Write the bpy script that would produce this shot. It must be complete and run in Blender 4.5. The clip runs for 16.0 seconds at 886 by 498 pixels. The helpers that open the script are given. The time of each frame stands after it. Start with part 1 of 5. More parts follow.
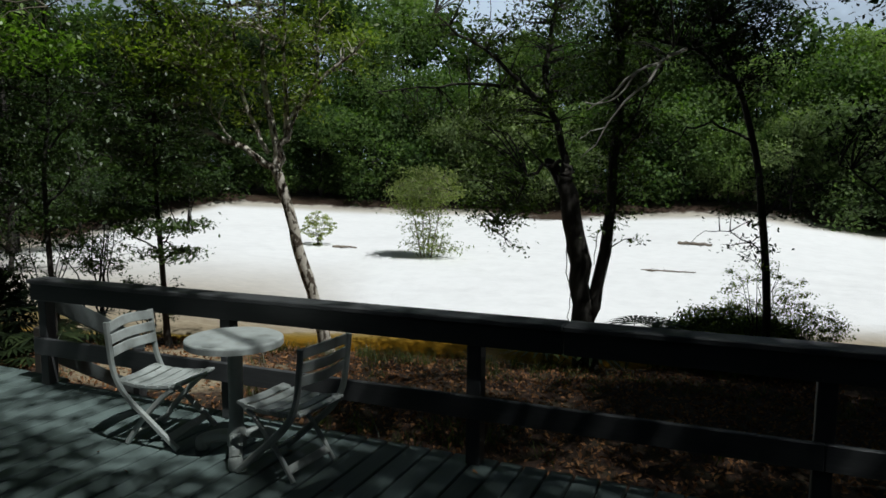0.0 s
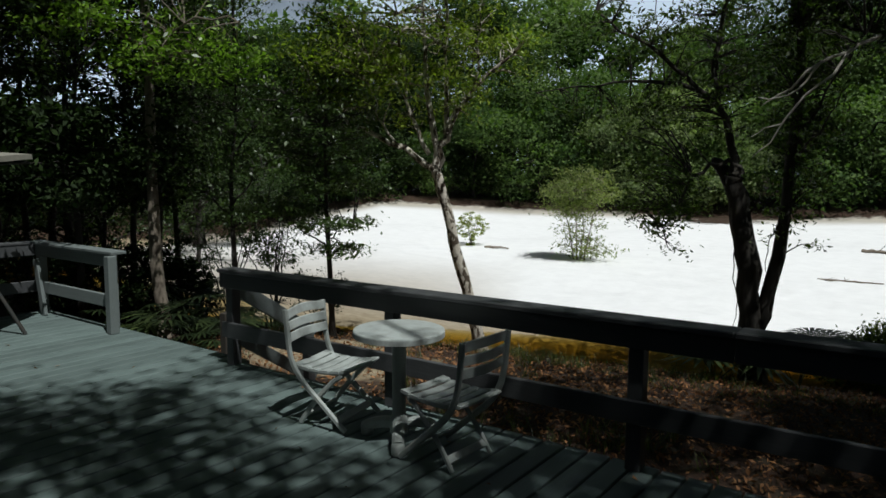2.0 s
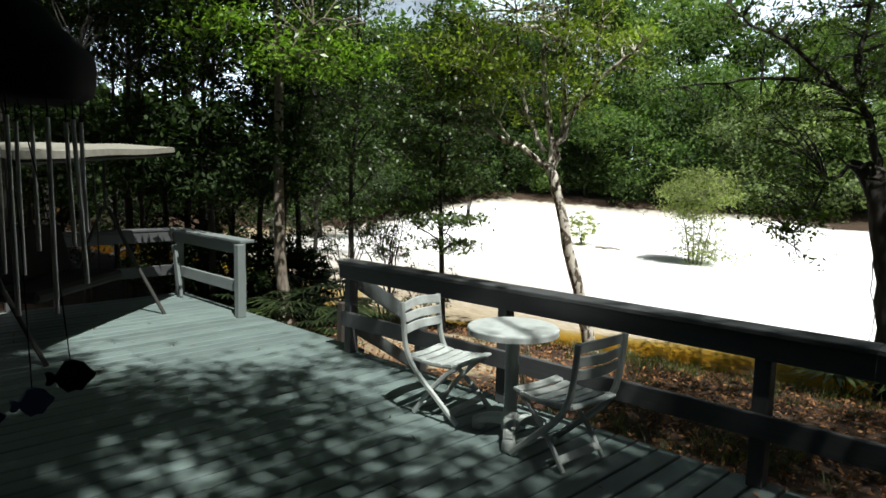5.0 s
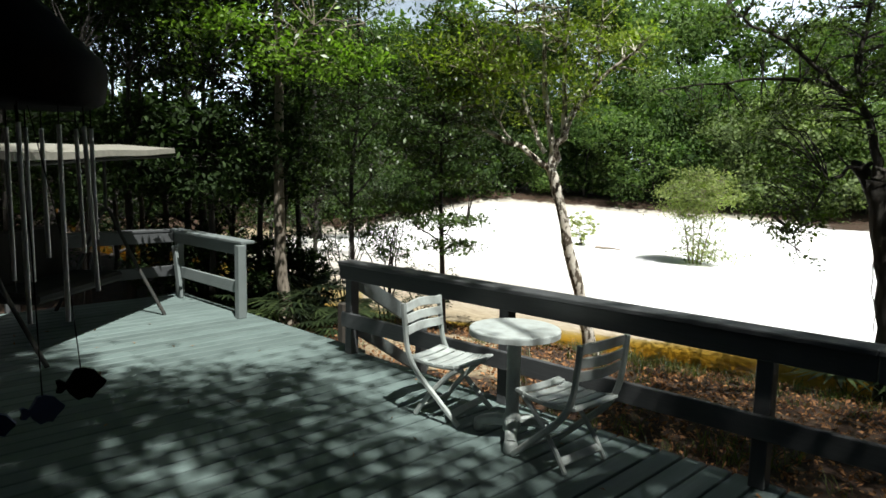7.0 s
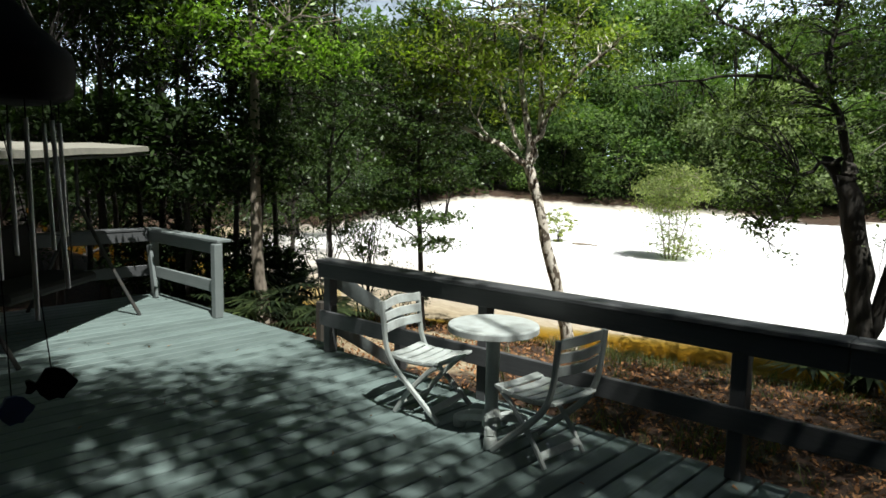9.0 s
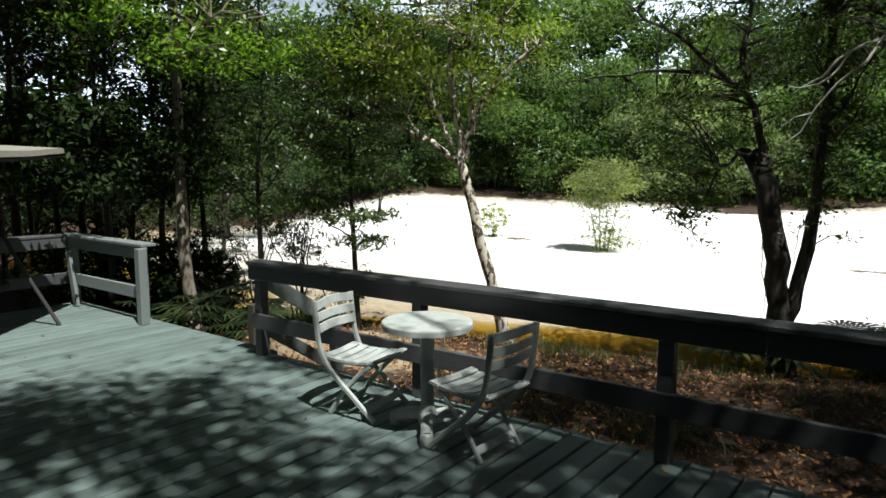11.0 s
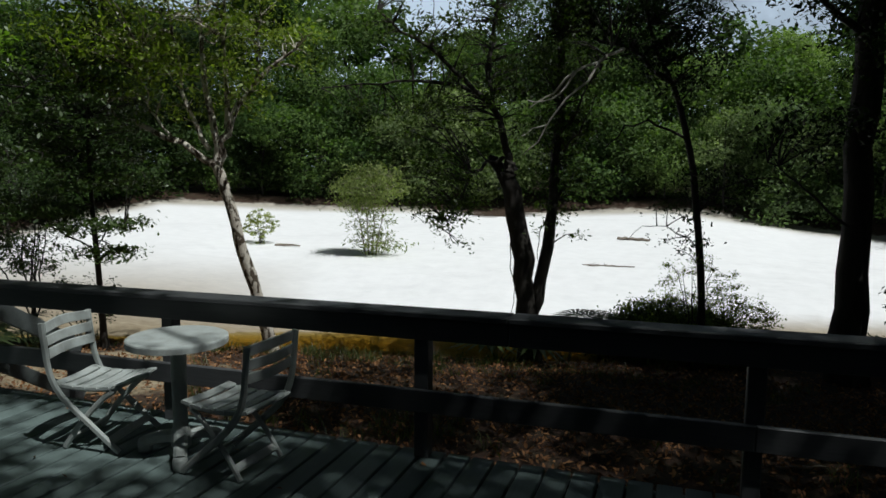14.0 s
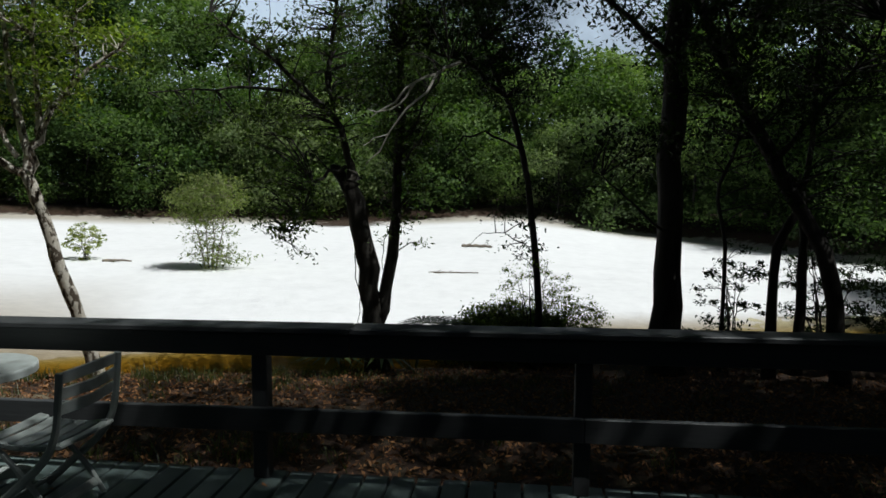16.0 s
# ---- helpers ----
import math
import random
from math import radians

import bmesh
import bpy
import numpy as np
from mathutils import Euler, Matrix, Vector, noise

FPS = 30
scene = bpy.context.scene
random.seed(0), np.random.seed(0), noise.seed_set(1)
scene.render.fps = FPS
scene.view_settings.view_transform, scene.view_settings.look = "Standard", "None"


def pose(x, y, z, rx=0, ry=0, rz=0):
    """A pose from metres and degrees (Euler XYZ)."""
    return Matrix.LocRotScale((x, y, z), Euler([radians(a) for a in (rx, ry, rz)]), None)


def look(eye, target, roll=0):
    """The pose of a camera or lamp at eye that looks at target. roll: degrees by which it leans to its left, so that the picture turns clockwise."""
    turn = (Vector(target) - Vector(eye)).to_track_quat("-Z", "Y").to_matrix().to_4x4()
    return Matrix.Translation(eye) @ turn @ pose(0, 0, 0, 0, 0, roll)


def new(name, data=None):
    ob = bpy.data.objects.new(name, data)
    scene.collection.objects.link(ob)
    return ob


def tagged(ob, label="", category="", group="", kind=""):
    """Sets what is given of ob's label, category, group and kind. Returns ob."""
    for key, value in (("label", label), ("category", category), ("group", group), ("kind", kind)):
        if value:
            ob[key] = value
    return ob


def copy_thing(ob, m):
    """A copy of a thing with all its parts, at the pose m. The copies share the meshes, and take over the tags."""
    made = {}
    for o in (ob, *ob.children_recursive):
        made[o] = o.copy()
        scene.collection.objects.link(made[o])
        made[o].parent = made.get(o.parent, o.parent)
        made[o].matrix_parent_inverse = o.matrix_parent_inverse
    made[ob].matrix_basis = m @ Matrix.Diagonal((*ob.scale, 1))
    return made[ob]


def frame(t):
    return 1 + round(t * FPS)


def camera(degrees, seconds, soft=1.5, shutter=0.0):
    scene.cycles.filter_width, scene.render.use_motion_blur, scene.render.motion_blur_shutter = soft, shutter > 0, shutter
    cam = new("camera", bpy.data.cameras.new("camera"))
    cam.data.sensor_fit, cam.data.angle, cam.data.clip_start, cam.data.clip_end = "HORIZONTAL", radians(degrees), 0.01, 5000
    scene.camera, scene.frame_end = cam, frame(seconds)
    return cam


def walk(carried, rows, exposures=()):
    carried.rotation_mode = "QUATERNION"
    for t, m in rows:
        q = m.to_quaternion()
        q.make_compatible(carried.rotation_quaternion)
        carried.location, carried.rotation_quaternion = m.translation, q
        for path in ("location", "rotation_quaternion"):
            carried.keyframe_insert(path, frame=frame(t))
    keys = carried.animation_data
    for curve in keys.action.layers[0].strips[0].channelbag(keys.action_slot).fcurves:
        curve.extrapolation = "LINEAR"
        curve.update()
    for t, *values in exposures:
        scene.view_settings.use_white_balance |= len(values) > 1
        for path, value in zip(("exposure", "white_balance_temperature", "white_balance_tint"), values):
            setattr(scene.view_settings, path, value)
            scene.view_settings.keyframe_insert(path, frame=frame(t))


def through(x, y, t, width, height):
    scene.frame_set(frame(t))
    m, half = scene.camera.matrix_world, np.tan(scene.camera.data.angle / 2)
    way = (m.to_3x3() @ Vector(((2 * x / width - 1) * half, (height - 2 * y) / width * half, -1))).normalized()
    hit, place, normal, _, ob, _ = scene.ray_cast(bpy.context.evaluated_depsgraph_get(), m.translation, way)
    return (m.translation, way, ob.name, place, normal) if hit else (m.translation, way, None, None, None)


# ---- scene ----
cam = camera(65.0, 16.0, soft=1.58)
PATH = [
    (0, (0.226, -0.359, 1.743), (-0.569, 1.462, 1.521), 0.5),
    (0.5, (0.212, -0.364, 1.727), (-0.689, 1.409, 1.518), 0.4),
    (1, (0.206, -0.385, 1.732), (-0.792, 1.333, 1.509), 0.3),
    (1.5, (0.192, -0.398, 1.724), (-0.884, 1.272, 1.498), 0.1),
    (2, (0.184, -0.422, 1.726), (-0.983, 1.187, 1.505), 0.4),
    (2.5, (0.179, -0.435, 1.727), (-1.081, 1.101, 1.493), 0.7),
    (3, (0.173, -0.463, 1.73), (-1.139, 1.028, 1.491), 1.0),
    (3.5, (0.16, -0.483, 1.733), (-1.198, 0.966, 1.493), 1.1),
    (4, (0.158, -0.485, 1.732), (-1.233, 0.932, 1.492), 1.2),
    (6.5, (0.149, -0.499, 1.736), (-1.252, 0.909, 1.505), 1.4),
    (7, (0.144, -0.498, 1.739), (-1.254, 0.913, 1.505), 1.3),
    (7.5, (0.147, -0.495, 1.739), (-1.239, 0.928, 1.506), 1.2),
    (8, (0.144, -0.498, 1.743), (-1.238, 0.927, 1.509), 1.2),
    (8.5, (0.142, -0.497, 1.738), (-1.225, 0.943, 1.501), 1.2),
    (11, (0.158, -0.458, 1.732), (-1.056, 1.112, 1.486), 0.1),
    (11.5, (0.172, -0.442, 1.734), (-0.945, 1.2, 1.493), 0.3),
    (12, (0.179, -0.435, 1.733), (-0.855, 1.26, 1.493), 0.1),
    (12.5, (0.188, -0.419, 1.73), (-0.736, 1.34, 1.501), 0.5),
    (13, (0.2, -0.407, 1.731), (-0.641, 1.393, 1.499), 0.6),
    (13.5, (0.208, -0.409, 1.734), (-0.545, 1.43, 1.502), 0.5),
    (14, (0.23, -0.403, 1.734), (-0.416, 1.476, 1.506), 0.5),
    (14.5, (0.244, -0.393, 1.736), (-0.304, 1.518, 1.522), 0.5),
    (15, (0.249, -0.387, 1.733), (-0.178, 1.556, 1.529), 0.5),
    (15.5, (0.262, -0.383, 1.733), (-0.065, 1.58, 1.532), 0.6),
    (16, (0.283, -0.373, 1.732), (0.057, 1.605, 1.534), 0.4),
]
EXPOSURES = [(t, stops, kelvin, 6) for t, stops, kelvin in ((0, -0.54, 6080), (1.5, -0.52, 6100), (2.5, -0.36, 6180), (3.5, 0.22, 6280), (7, 0.80, 6380), (11, 0.68, 6380), (12.5, -0.29, 6140), (13.5, -0.55, 6080), (16, -0.47, 6100))]
walk(cam, [(t, look(eye, target, roll)) for t, eye, target, roll in PATH], EXPOSURES)

# ---- light ----
SUN_EL, SUN_AZ = radians(64), radians(112)      # azimuth: clockwise from +y
SUN_DIR = Vector((math.sin(SUN_AZ) * math.cos(SUN_EL), math.cos(SUN_AZ) * math.cos(SUN_EL), math.sin(SUN_EL)))
world = bpy.data.worlds.new("world")
scene.world = world
world.use_nodes = True
wn = world.node_tree.nodes
sky = wn.new("ShaderNodeTexSky")
sky.sky_type, sky.sun_disc, sky.sun_elevation, sky.sun_rotation = "NISHITA", False, SUN_EL, SUN_AZ
sky.dust_density, sky.air_density = 2.5, 1.0
wt = world.node_tree
cl_c, cl_n, cl_r, cl_m, cl_s, cl_e, cl_x = (wn.new(k) for k in ("ShaderNodeTexCoord", "ShaderNodeTexNoise", "ShaderNodeValToRGB", "ShaderNodeMix", "ShaderNodeSeparateXYZ",
                                                          "ShaderNodeValToRGB", "ShaderNodeMath"))
cl_n.inputs["Scale"].default_value, cl_n.inputs["Detail"].default_value, cl_n.inputs["Roughness"].default_value = 3.2, 8, 0.55
cl_r.color_ramp.elements[0].position, cl_r.color_ramp.elements[1].position = 0.40, 0.56
cl_r.color_ramp.elements[0].color = (0.28, 0.28, 0.28, 1)
# summer haze and cumulus stand low, the upper sky is clear
cl_e.color_ramp.elements[0].position, cl_e.color_ramp.elements[0].color = 0.25, (1, 1, 1, 1)
cl_e.color_ramp.elements[1].position, cl_e.color_ramp.elements[1].color = 0.38, (0, 0, 0, 1)
cl_m.data_type, cl_x.operation = "RGBA", "MULTIPLY"
cl_m.inputs[7].default_value = (64, 74, 86, 1)
wt.links.new(cl_c.outputs["Generated"], cl_n.inputs["Vector"])
wt.links.new(cl_c.outputs["Generated"], cl_s.inputs[0])
wt.links.new(cl_s.outputs["Z"], cl_e.inputs[0])
wt.links.new(cl_n.outputs["Fac"], cl_r.inputs[0])
wt.links.new(cl_r.outputs[0], cl_x.inputs[0])
wt.links.new(cl_e.outputs[0], cl_x.inputs[1])
wt.links.new(cl_x.outputs[0], cl_m.inputs[0])
wt.links.new(sky.outputs[0], cl_m.inputs[6])
wt.links.new(cl_m.outputs[2], wn["Background"].inputs[0])
wn["Background"].inputs[1].default_value = 0.0124
sun = new("sun", bpy.data.lights.new("sun", "SUN"))
sun.data.energy, sun.data.angle, sun.data.color = 5.0, radians(0.53), (1.0, 0.975, 0.93)
sun.matrix_world = look(SUN_DIR * 60, (0, 0, 0))


# ---- materials ----
def node_mat(name):
    m = bpy.data.materials.new(name)
    m.use_nodes = True
    nt = m.node_tree
    return m, nt, nt.nodes["Principled BSDF"]


def ramp(nt, fac, stops):
    r = nt.nodes.new("ShaderNodeValToRGB")
    while len(r.color_ramp.elements) < len(stops):
        r.color_ramp.elements.new(0.5)
    for e, (p, c) in zip(r.color_ramp.elements, stops):
        e.position, e.color = p, (*c, 1)
    nt.links.new(fac, r.inputs[0])
    return r.outputs[0]


def noise_tex(nt, scale, detail=6, rough=0.6, coords="Object", stretch=(1, 1, 1)):
    tc = nt.nodes.new("ShaderNodeTexCoord")
    mp = nt.nodes.new("ShaderNodeMapping")
    mp.inputs["Scale"].default_value = stretch
    n = nt.nodes.new("ShaderNodeTexNoise")
    n.inputs["Scale"].default_value, n.inputs["Detail"].default_value, n.inputs["Roughness"].default_value = scale, detail, rough
    nt.links.new(tc.outputs[coords], mp.inputs[0])
    nt.links.new(mp.outputs[0], n.inputs["Vector"])
    return n.outputs["Fac"]


def mix_col(nt, fac, a, b, mode="MIX"):
    m = nt.nodes.new("ShaderNodeMix")
    m.data_type, m.blend_type = "RGBA", mode
    for sock, v in ((m.inputs[0], fac), (m.inputs[6], a), (m.inputs[7], b)):
        if isinstance(v, bpy.types.NodeSocket):
            nt.links.new(v, sock)
        elif isinstance(v, tuple):
            sock.default_value = (*v, 1)
        else:
            sock.default_value = v
    return m.outputs[2]


def bump(nt, bsdf, height, strength=0.4, dist=0.01):
    b = nt.nodes.new("ShaderNodeBump")
    b.inputs["Strength"].default_value, b.inputs["Distance"].default_value = strength, dist
    nt.links.new(height, b.inputs["Height"])
    nt.links.new(b.outputs[0], bsdf.inputs["Normal"])


def random_of(nt, kind="object"):
    if kind == "object":
        return nt.nodes.new("ShaderNodeObjectInfo").outputs["Random"]
    return nt.nodes.new("ShaderNodeNewGeometry").outputs["Random Per Island"]


def painted_wood(name, dark, light, rough=0.55, grain=(30, 2, 30), wear=(0.25, 0.22, 0.19), wear_at=0.66):
    m, nt, b = node_mat(name)
    g = noise_tex(nt, 2.2, 8, 0.7, stretch=grain)
    broad = noise_tex(nt, 3.0, 4, 0.6)
    col = mix_col(nt, broad, dark, light)
    col = mix_col(nt, ramp(nt, g, [(0.3, (0, 0, 0)), (0.75, (0.5, 0.5, 0.5))]), col, tuple(c * 0.55 for c in dark))
    spots = ramp(nt, noise_tex(nt, 9, 8, 0.75), [(wear_at, (0, 0, 0)), (wear_at + 0.06, (1, 1, 1))])
    col = mix_col(nt, spots, col, wear)
    rnd = ramp(nt, random_of(nt), [(0.0, (0.78, 0.78, 0.78)), (1.0, (1.1, 1.1, 1.1))])
    col = mix_col(nt, 1.0, col, rnd, "MULTIPLY")
    nt.links.new(col, b.inputs["Base Color"])
    nt.links.new(ramp(nt, broad, [(0.2, (rough - 0.12,) * 3), (0.8, (rough + 0.15,) * 3)]), b.inputs["Roughness"])
    bump(nt, b, g, 0.35, 0.004)
    return m


def plastic(name, colour, dirt=(0.3, 0.29, 0.25), rough=0.4):
    m, nt, b = node_mat(name)
    d = ramp(nt, noise_tex(nt, 14, 8, 0.7), [(0.42, (0, 0, 0)), (0.8, (0.7, 0.7, 0.7))])
    nt.links.new(mix_col(nt, d, colour, dirt), b.inputs["Base Color"])
    b.inputs["Roughness"].default_value = rough
    bump(nt, b, noise_tex(nt, 60, 3), 0.08, 0.002)
    return m


def bark(name, dark, light, patch=None, scale=8.0, vertical=0.25):
    m, nt, b = node_mat(name)
    n = noise_tex(nt, scale, 8, 0.7, stretch=(1, 1, vertical))
    col = ramp(nt, n, [(0.32, dark), (0.68, light)])
    if patch:
        p = ramp(nt, noise_tex(nt, scale * 0.6, 5, 0.6, stretch=(1, 1, 0.5)), [(0.49, (0, 0, 0)), (0.55, (1, 1, 1))])
        col = mix_col(nt, p, col, patch)
    nt.links.new(col, b.inputs["Base Color"])
    b.inputs["Roughness"].default_value = 0.9
    bump(nt, b, n, 0.8, 0.02)
    return m


def leaf_mat(name, a, c, through=0.4, rough=0.45):
    m, nt, b = node_mat(name)
    col = ramp(nt, random_of(nt, "island"), [(0.0, a), (0.75, c), (1.0, tuple(min(1, v * 1.25) for v in c))])
    tone = ramp(nt, noise_tex(nt, 0.5, 3, 0.6, "Object"), [(0.3, (0.7, 0.72, 0.7)), (0.7, (1.15, 1.12, 1.0))])
    col = mix_col(nt, 1.0, col, tone, "MULTIPLY")
    col = mix_col(nt, 1.0, col, ramp(nt, random_of(nt), [(0.0, (0.62, 0.68, 0.66)), (0.5, (0.95, 0.95, 0.95)), (1.0, (1.35, 1.28, 1.20))]), "MULTIPLY")
    nt.links.new(col, b.inputs["Base Color"])
    b.inputs["Roughness"].default_value, b.inputs["Specular IOR Level"].default_value = rough, 0.5 if rough < 0.7 else 0.25
    t = nt.nodes.new("ShaderNodeBsdfTranslucent")
    nt.links.new(mix_col(nt, 1.0, col, (1.2, 1.5, 0.5), "MULTIPLY"), t.inputs[0])
    mx = nt.nodes.new("ShaderNodeMixShader")
    mx.inputs[0].default_value = through
    nt.links.new(b.outputs[0], mx.inputs[1])
    nt.links.new(t.outputs[0], mx.inputs[2])
    nt.links.new(mx.outputs[0], nt.nodes["Material Output"].inputs[0])
    return m


DECK_PAINT = painted_wood("grey_green_deck_paint", (0.112, 0.150, 0.142), (0.192, 0.248, 0.234), 0.5, grain=(30, 1.5, 30), wear=(0.20, 0.21, 0.195), wear_at=0.68)
# One grey rail paint in two tones: darkened for shade, lightened for sun.
SHADED_RAIL_PAINT = painted_wood("shaded_grey_rail_paint", (0.059, 0.062, 0.065), (0.105, 0.109, 0.111), 0.5, grain=(2, 30, 30))
SHADED_POST_PAINT = painted_wood("shaded_grey_post_paint", (0.059, 0.062, 0.065), (0.105, 0.109, 0.111), 0.55, grain=(30, 30, 2))
SUNLIT_RAIL_PAINT = painted_wood("sunlit_grey_rail_paint", (0.156, 0.180, 0.175), (0.238, 0.272, 0.265), 0.5, grain=(2, 30, 30))
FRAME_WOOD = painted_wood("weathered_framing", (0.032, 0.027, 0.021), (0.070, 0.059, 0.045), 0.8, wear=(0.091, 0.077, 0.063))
RESIN = plastic("white_resin", (0.399, 0.441, 0.420))
RESIN_WORN = plastic("worn_white_resin", (0.448, 0.490, 0.469), (0.231, 0.224, 0.196), 0.35)
BARK_PALE = bark("peeling_pale_bark", (0.46, 0.40, 0.32), (0.72, 0.68, 0.59), (0.082, 0.061, 0.041), 28, 0.6)
BARK_DARK = bark("dark_bark", (0.014, 0.012, 0.010), (0.045, 0.038, 0.032), None, 9)
BARK_MID = bark("mottled_grey_bark", (0.016, 0.014, 0.012), (0.075, 0.066, 0.052), None, 11)
BARK_GREY = bark("grey_bark", (0.105, 0.085, 0.066), (0.320, 0.270, 0.210), None, 8)
DEAD_WOOD = bark("bleached_dead_wood", (0.36, 0.33, 0.28), (0.60, 0.57, 0.51), None, 20)
LEAF_OAK = leaf_mat("oak_leaf", (0.021, 0.042, 0.010), (0.052, 0.091, 0.020), 0.27)
LEAF_BRIGHT = leaf_mat("bright_leaf", (0.050, 0.095, 0.012), (0.26, 0.40, 0.055), 0.45, 0.36)
LEAF_OLIVE = leaf_mat("olive_leaf", (0.050, 0.078, 0.010), (0.215, 0.28, 0.040), 0.45, 0.5)
LEAF_MID = leaf_mat("mid_green_leaf", (0.030, 0.052, 0.009), (0.125, 0.175, 0.032), 0.45, 0.5)
# Green leaf with the woods' deep shade put into its colour.
LEAF_SHADED = leaf_mat("shaded_leaf", (0.009, 0.020, 0.005), (0.028, 0.052, 0.011), 0.20, 0.75)
# Far leaf colour is lightened to stand in for distance haze.
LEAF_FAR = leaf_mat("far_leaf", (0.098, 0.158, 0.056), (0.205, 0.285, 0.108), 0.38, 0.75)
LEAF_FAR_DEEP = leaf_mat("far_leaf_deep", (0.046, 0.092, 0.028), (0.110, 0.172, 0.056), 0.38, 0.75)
# Copy of the far leaves, darkened for the trees standing in shade.
LEAF_FAR_SHADE = leaf_mat("far_shaded_leaf", (0.022, 0.046, 0.014), (0.062, 0.100, 0.032), 0.38, 0.75)
LEAF_PALE = leaf_mat("pale_willow_leaf", (0.150, 0.185, 0.060), (0.285, 0.320, 0.125), 0.4, 0.6)
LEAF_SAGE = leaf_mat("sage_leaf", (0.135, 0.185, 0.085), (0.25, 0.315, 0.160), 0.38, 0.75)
GRASS = leaf_mat("grass_blade", (0.024, 0.038, 0.009), (0.090, 0.109, 0.024), 0.4)
PALM = leaf_mat("palmetto_blade", (0.013, 0.024, 0.009), (0.038, 0.056, 0.021), 0.25)
DRY_LEAF = leaf_mat("dry_fallen_leaf", (0.095, 0.036, 0.015), (0.37, 0.185, 0.088), 0.1, 0.7)


def ground_mat():
    m, nt, b = node_mat("sand_and_leaf_litter")

    def attr(name):
        at = nt.nodes.new("ShaderNodeAttribute")
        at.attribute_name = name
        return at.outputs["Fac"]
    fine = noise_tex(nt, 26, 9, 0.75)
    mid = noise_tex(nt, 2.2, 7, 0.65)
    litter = ramp(nt, fine, [(0.30, (0.006, 0.004, 0.003)), (0.48, (0.032, 0.016, 0.008)), (0.62, (0.080, 0.040, 0.021)), (0.8, (0.15, 0.085, 0.048))])
    litter = mix_col(nt, ramp(nt, mid, [(0.5, (0, 0, 0)), (0.7, (0.6, 0.6, 0.6))]), litter, (0.035, 0.04, 0.014))
    sand = ramp(nt, mid, [(0.2, (0.86, 0.86, 0.86)), (0.6, (0.95, 0.95, 0.95))])
    streak = noise_tex(nt, 0.45, 9, 0.7, stretch=(0.6, 1.0, 1))
    sand = mix_col(nt, ramp(nt, streak, [(0.52, (0, 0, 0)), (0.78, (0.45, 0.45, 0.45))]), sand, (0.70, 0.70, 0.70))
    rip = noise_tex(nt, 6, 6, 0.7, stretch=(0.5, 1.5, 1))
    tan = ramp(nt, rip, [(0.3, (0.22, 0.17, 0.10)), (0.7, (0.40, 0.33, 0.22))])
    sand = mix_col(nt, attr("damp_and_shade"), sand, tan)

    def edged(name, lo=0.82):
        e = nt.nodes.new("ShaderNodeMath")
        e.operation = "MULTIPLY_ADD"
        nt.links.new(noise_tex(nt, 1.1, 8, 0.7), e.inputs[0])
        e.inputs[1].default_value = 0.9
        nt.links.new(attr(name), e.inputs[2])
        return ramp(nt, e.outputs[0], [(lo, (0, 0, 0)), (lo + 0.18, (1, 1, 1))])
    col = mix_col(nt, edged("sandness"), litter, sand)
    nt.links.new(col, b.inputs["Base Color"])
    b.inputs["Roughness"].default_value = 0.95
    bump(nt, b, fine, 0.6, 0.03)
    return m


def water_mat():
    m, nt, b = node_mat("tea_coloured_water")
    at = nt.nodes.new("ShaderNodeAttribute")
    at.attribute_name = "depth"
    nt.links.new(ramp(nt, noise_tex(nt, 0.8, 5), [(0.3, (0.08, 0.045, 0.008)), (0.7, (0.16, 0.09, 0.016))]), b.inputs["Base Color"])
    b.inputs["Roughness"].default_value, b.inputs["IOR"].default_value = 0.05, 1.33
    bump(nt, b, noise_tex(nt, 5, 4, 0.5), 0.12, 0.02)
    tr = nt.nodes.new("ShaderNodeBsdfTransparent")
    nt.links.new(ramp(nt, at.outputs["Fac"], [(0.0, (0.99, 0.96, 0.80)), (0.4, (0.93, 0.80, 0.36)), (1.0, (0.80, 0.60, 0.18))]), tr.inputs[0])
    mx = nt.nodes.new("ShaderNodeMixShader")
    mx.inputs[0].default_value = 0.85
    nt.links.new(b.outputs[0], mx.inputs[1])
    nt.links.new(tr.outputs[0], mx.inputs[2])
    nt.links.new(mx.outputs[0], nt.nodes["Material Output"].inputs[0])
    return m


GROUND = ground_mat()
WATER = water_mat()


# ---- mesh helpers ----
def part(name, bm, material, parent=None, label="", smooth=False):
    me = bpy.data.meshes.new(name)
    bm.to_mesh(me)
    bm.free()
    me.materials.append(material)
    if smooth:
        me.shade_smooth()
    ob = new(name, me)
    ob.parent = parent
    if label:
        tagged(ob, label)
    return ob


def mesh_np(name, verts, faces, material, parent=None, label="", smooth=False):
    """One mesh object from numpy arrays; faces all with the same number of corners."""
    me = bpy.data.meshes.new(name)
    n, k = faces.shape
    me.vertices.add(len(verts))
    me.vertices.foreach_set("co", np.ascontiguousarray(verts, dtype=np.float32).ravel())
    me.loops.add(n * k)
    me.loops.foreach_set("vertex_index", np.ascontiguousarray(faces, dtype=np.int32).ravel())
    me.polygons.add(n)
    me.polygons.foreach_set("loop_start", np.arange(0, n * k, k, dtype=np.int32))
    me.update(calc_edges=True)
    me.materials.append(material)
    if smooth:
        me.shade_smooth()
    ob = new(name, me)
    ob.parent = parent
    if label:
        tagged(ob, label)
    return ob


def thing(name, label, category, at=None, group="", kind=""):
    ob = new(name)
    ob.empty_display_size = 0.1
    if at is not None:
        ob.matrix_world = at
    return tagged(ob, label, category, group, kind)


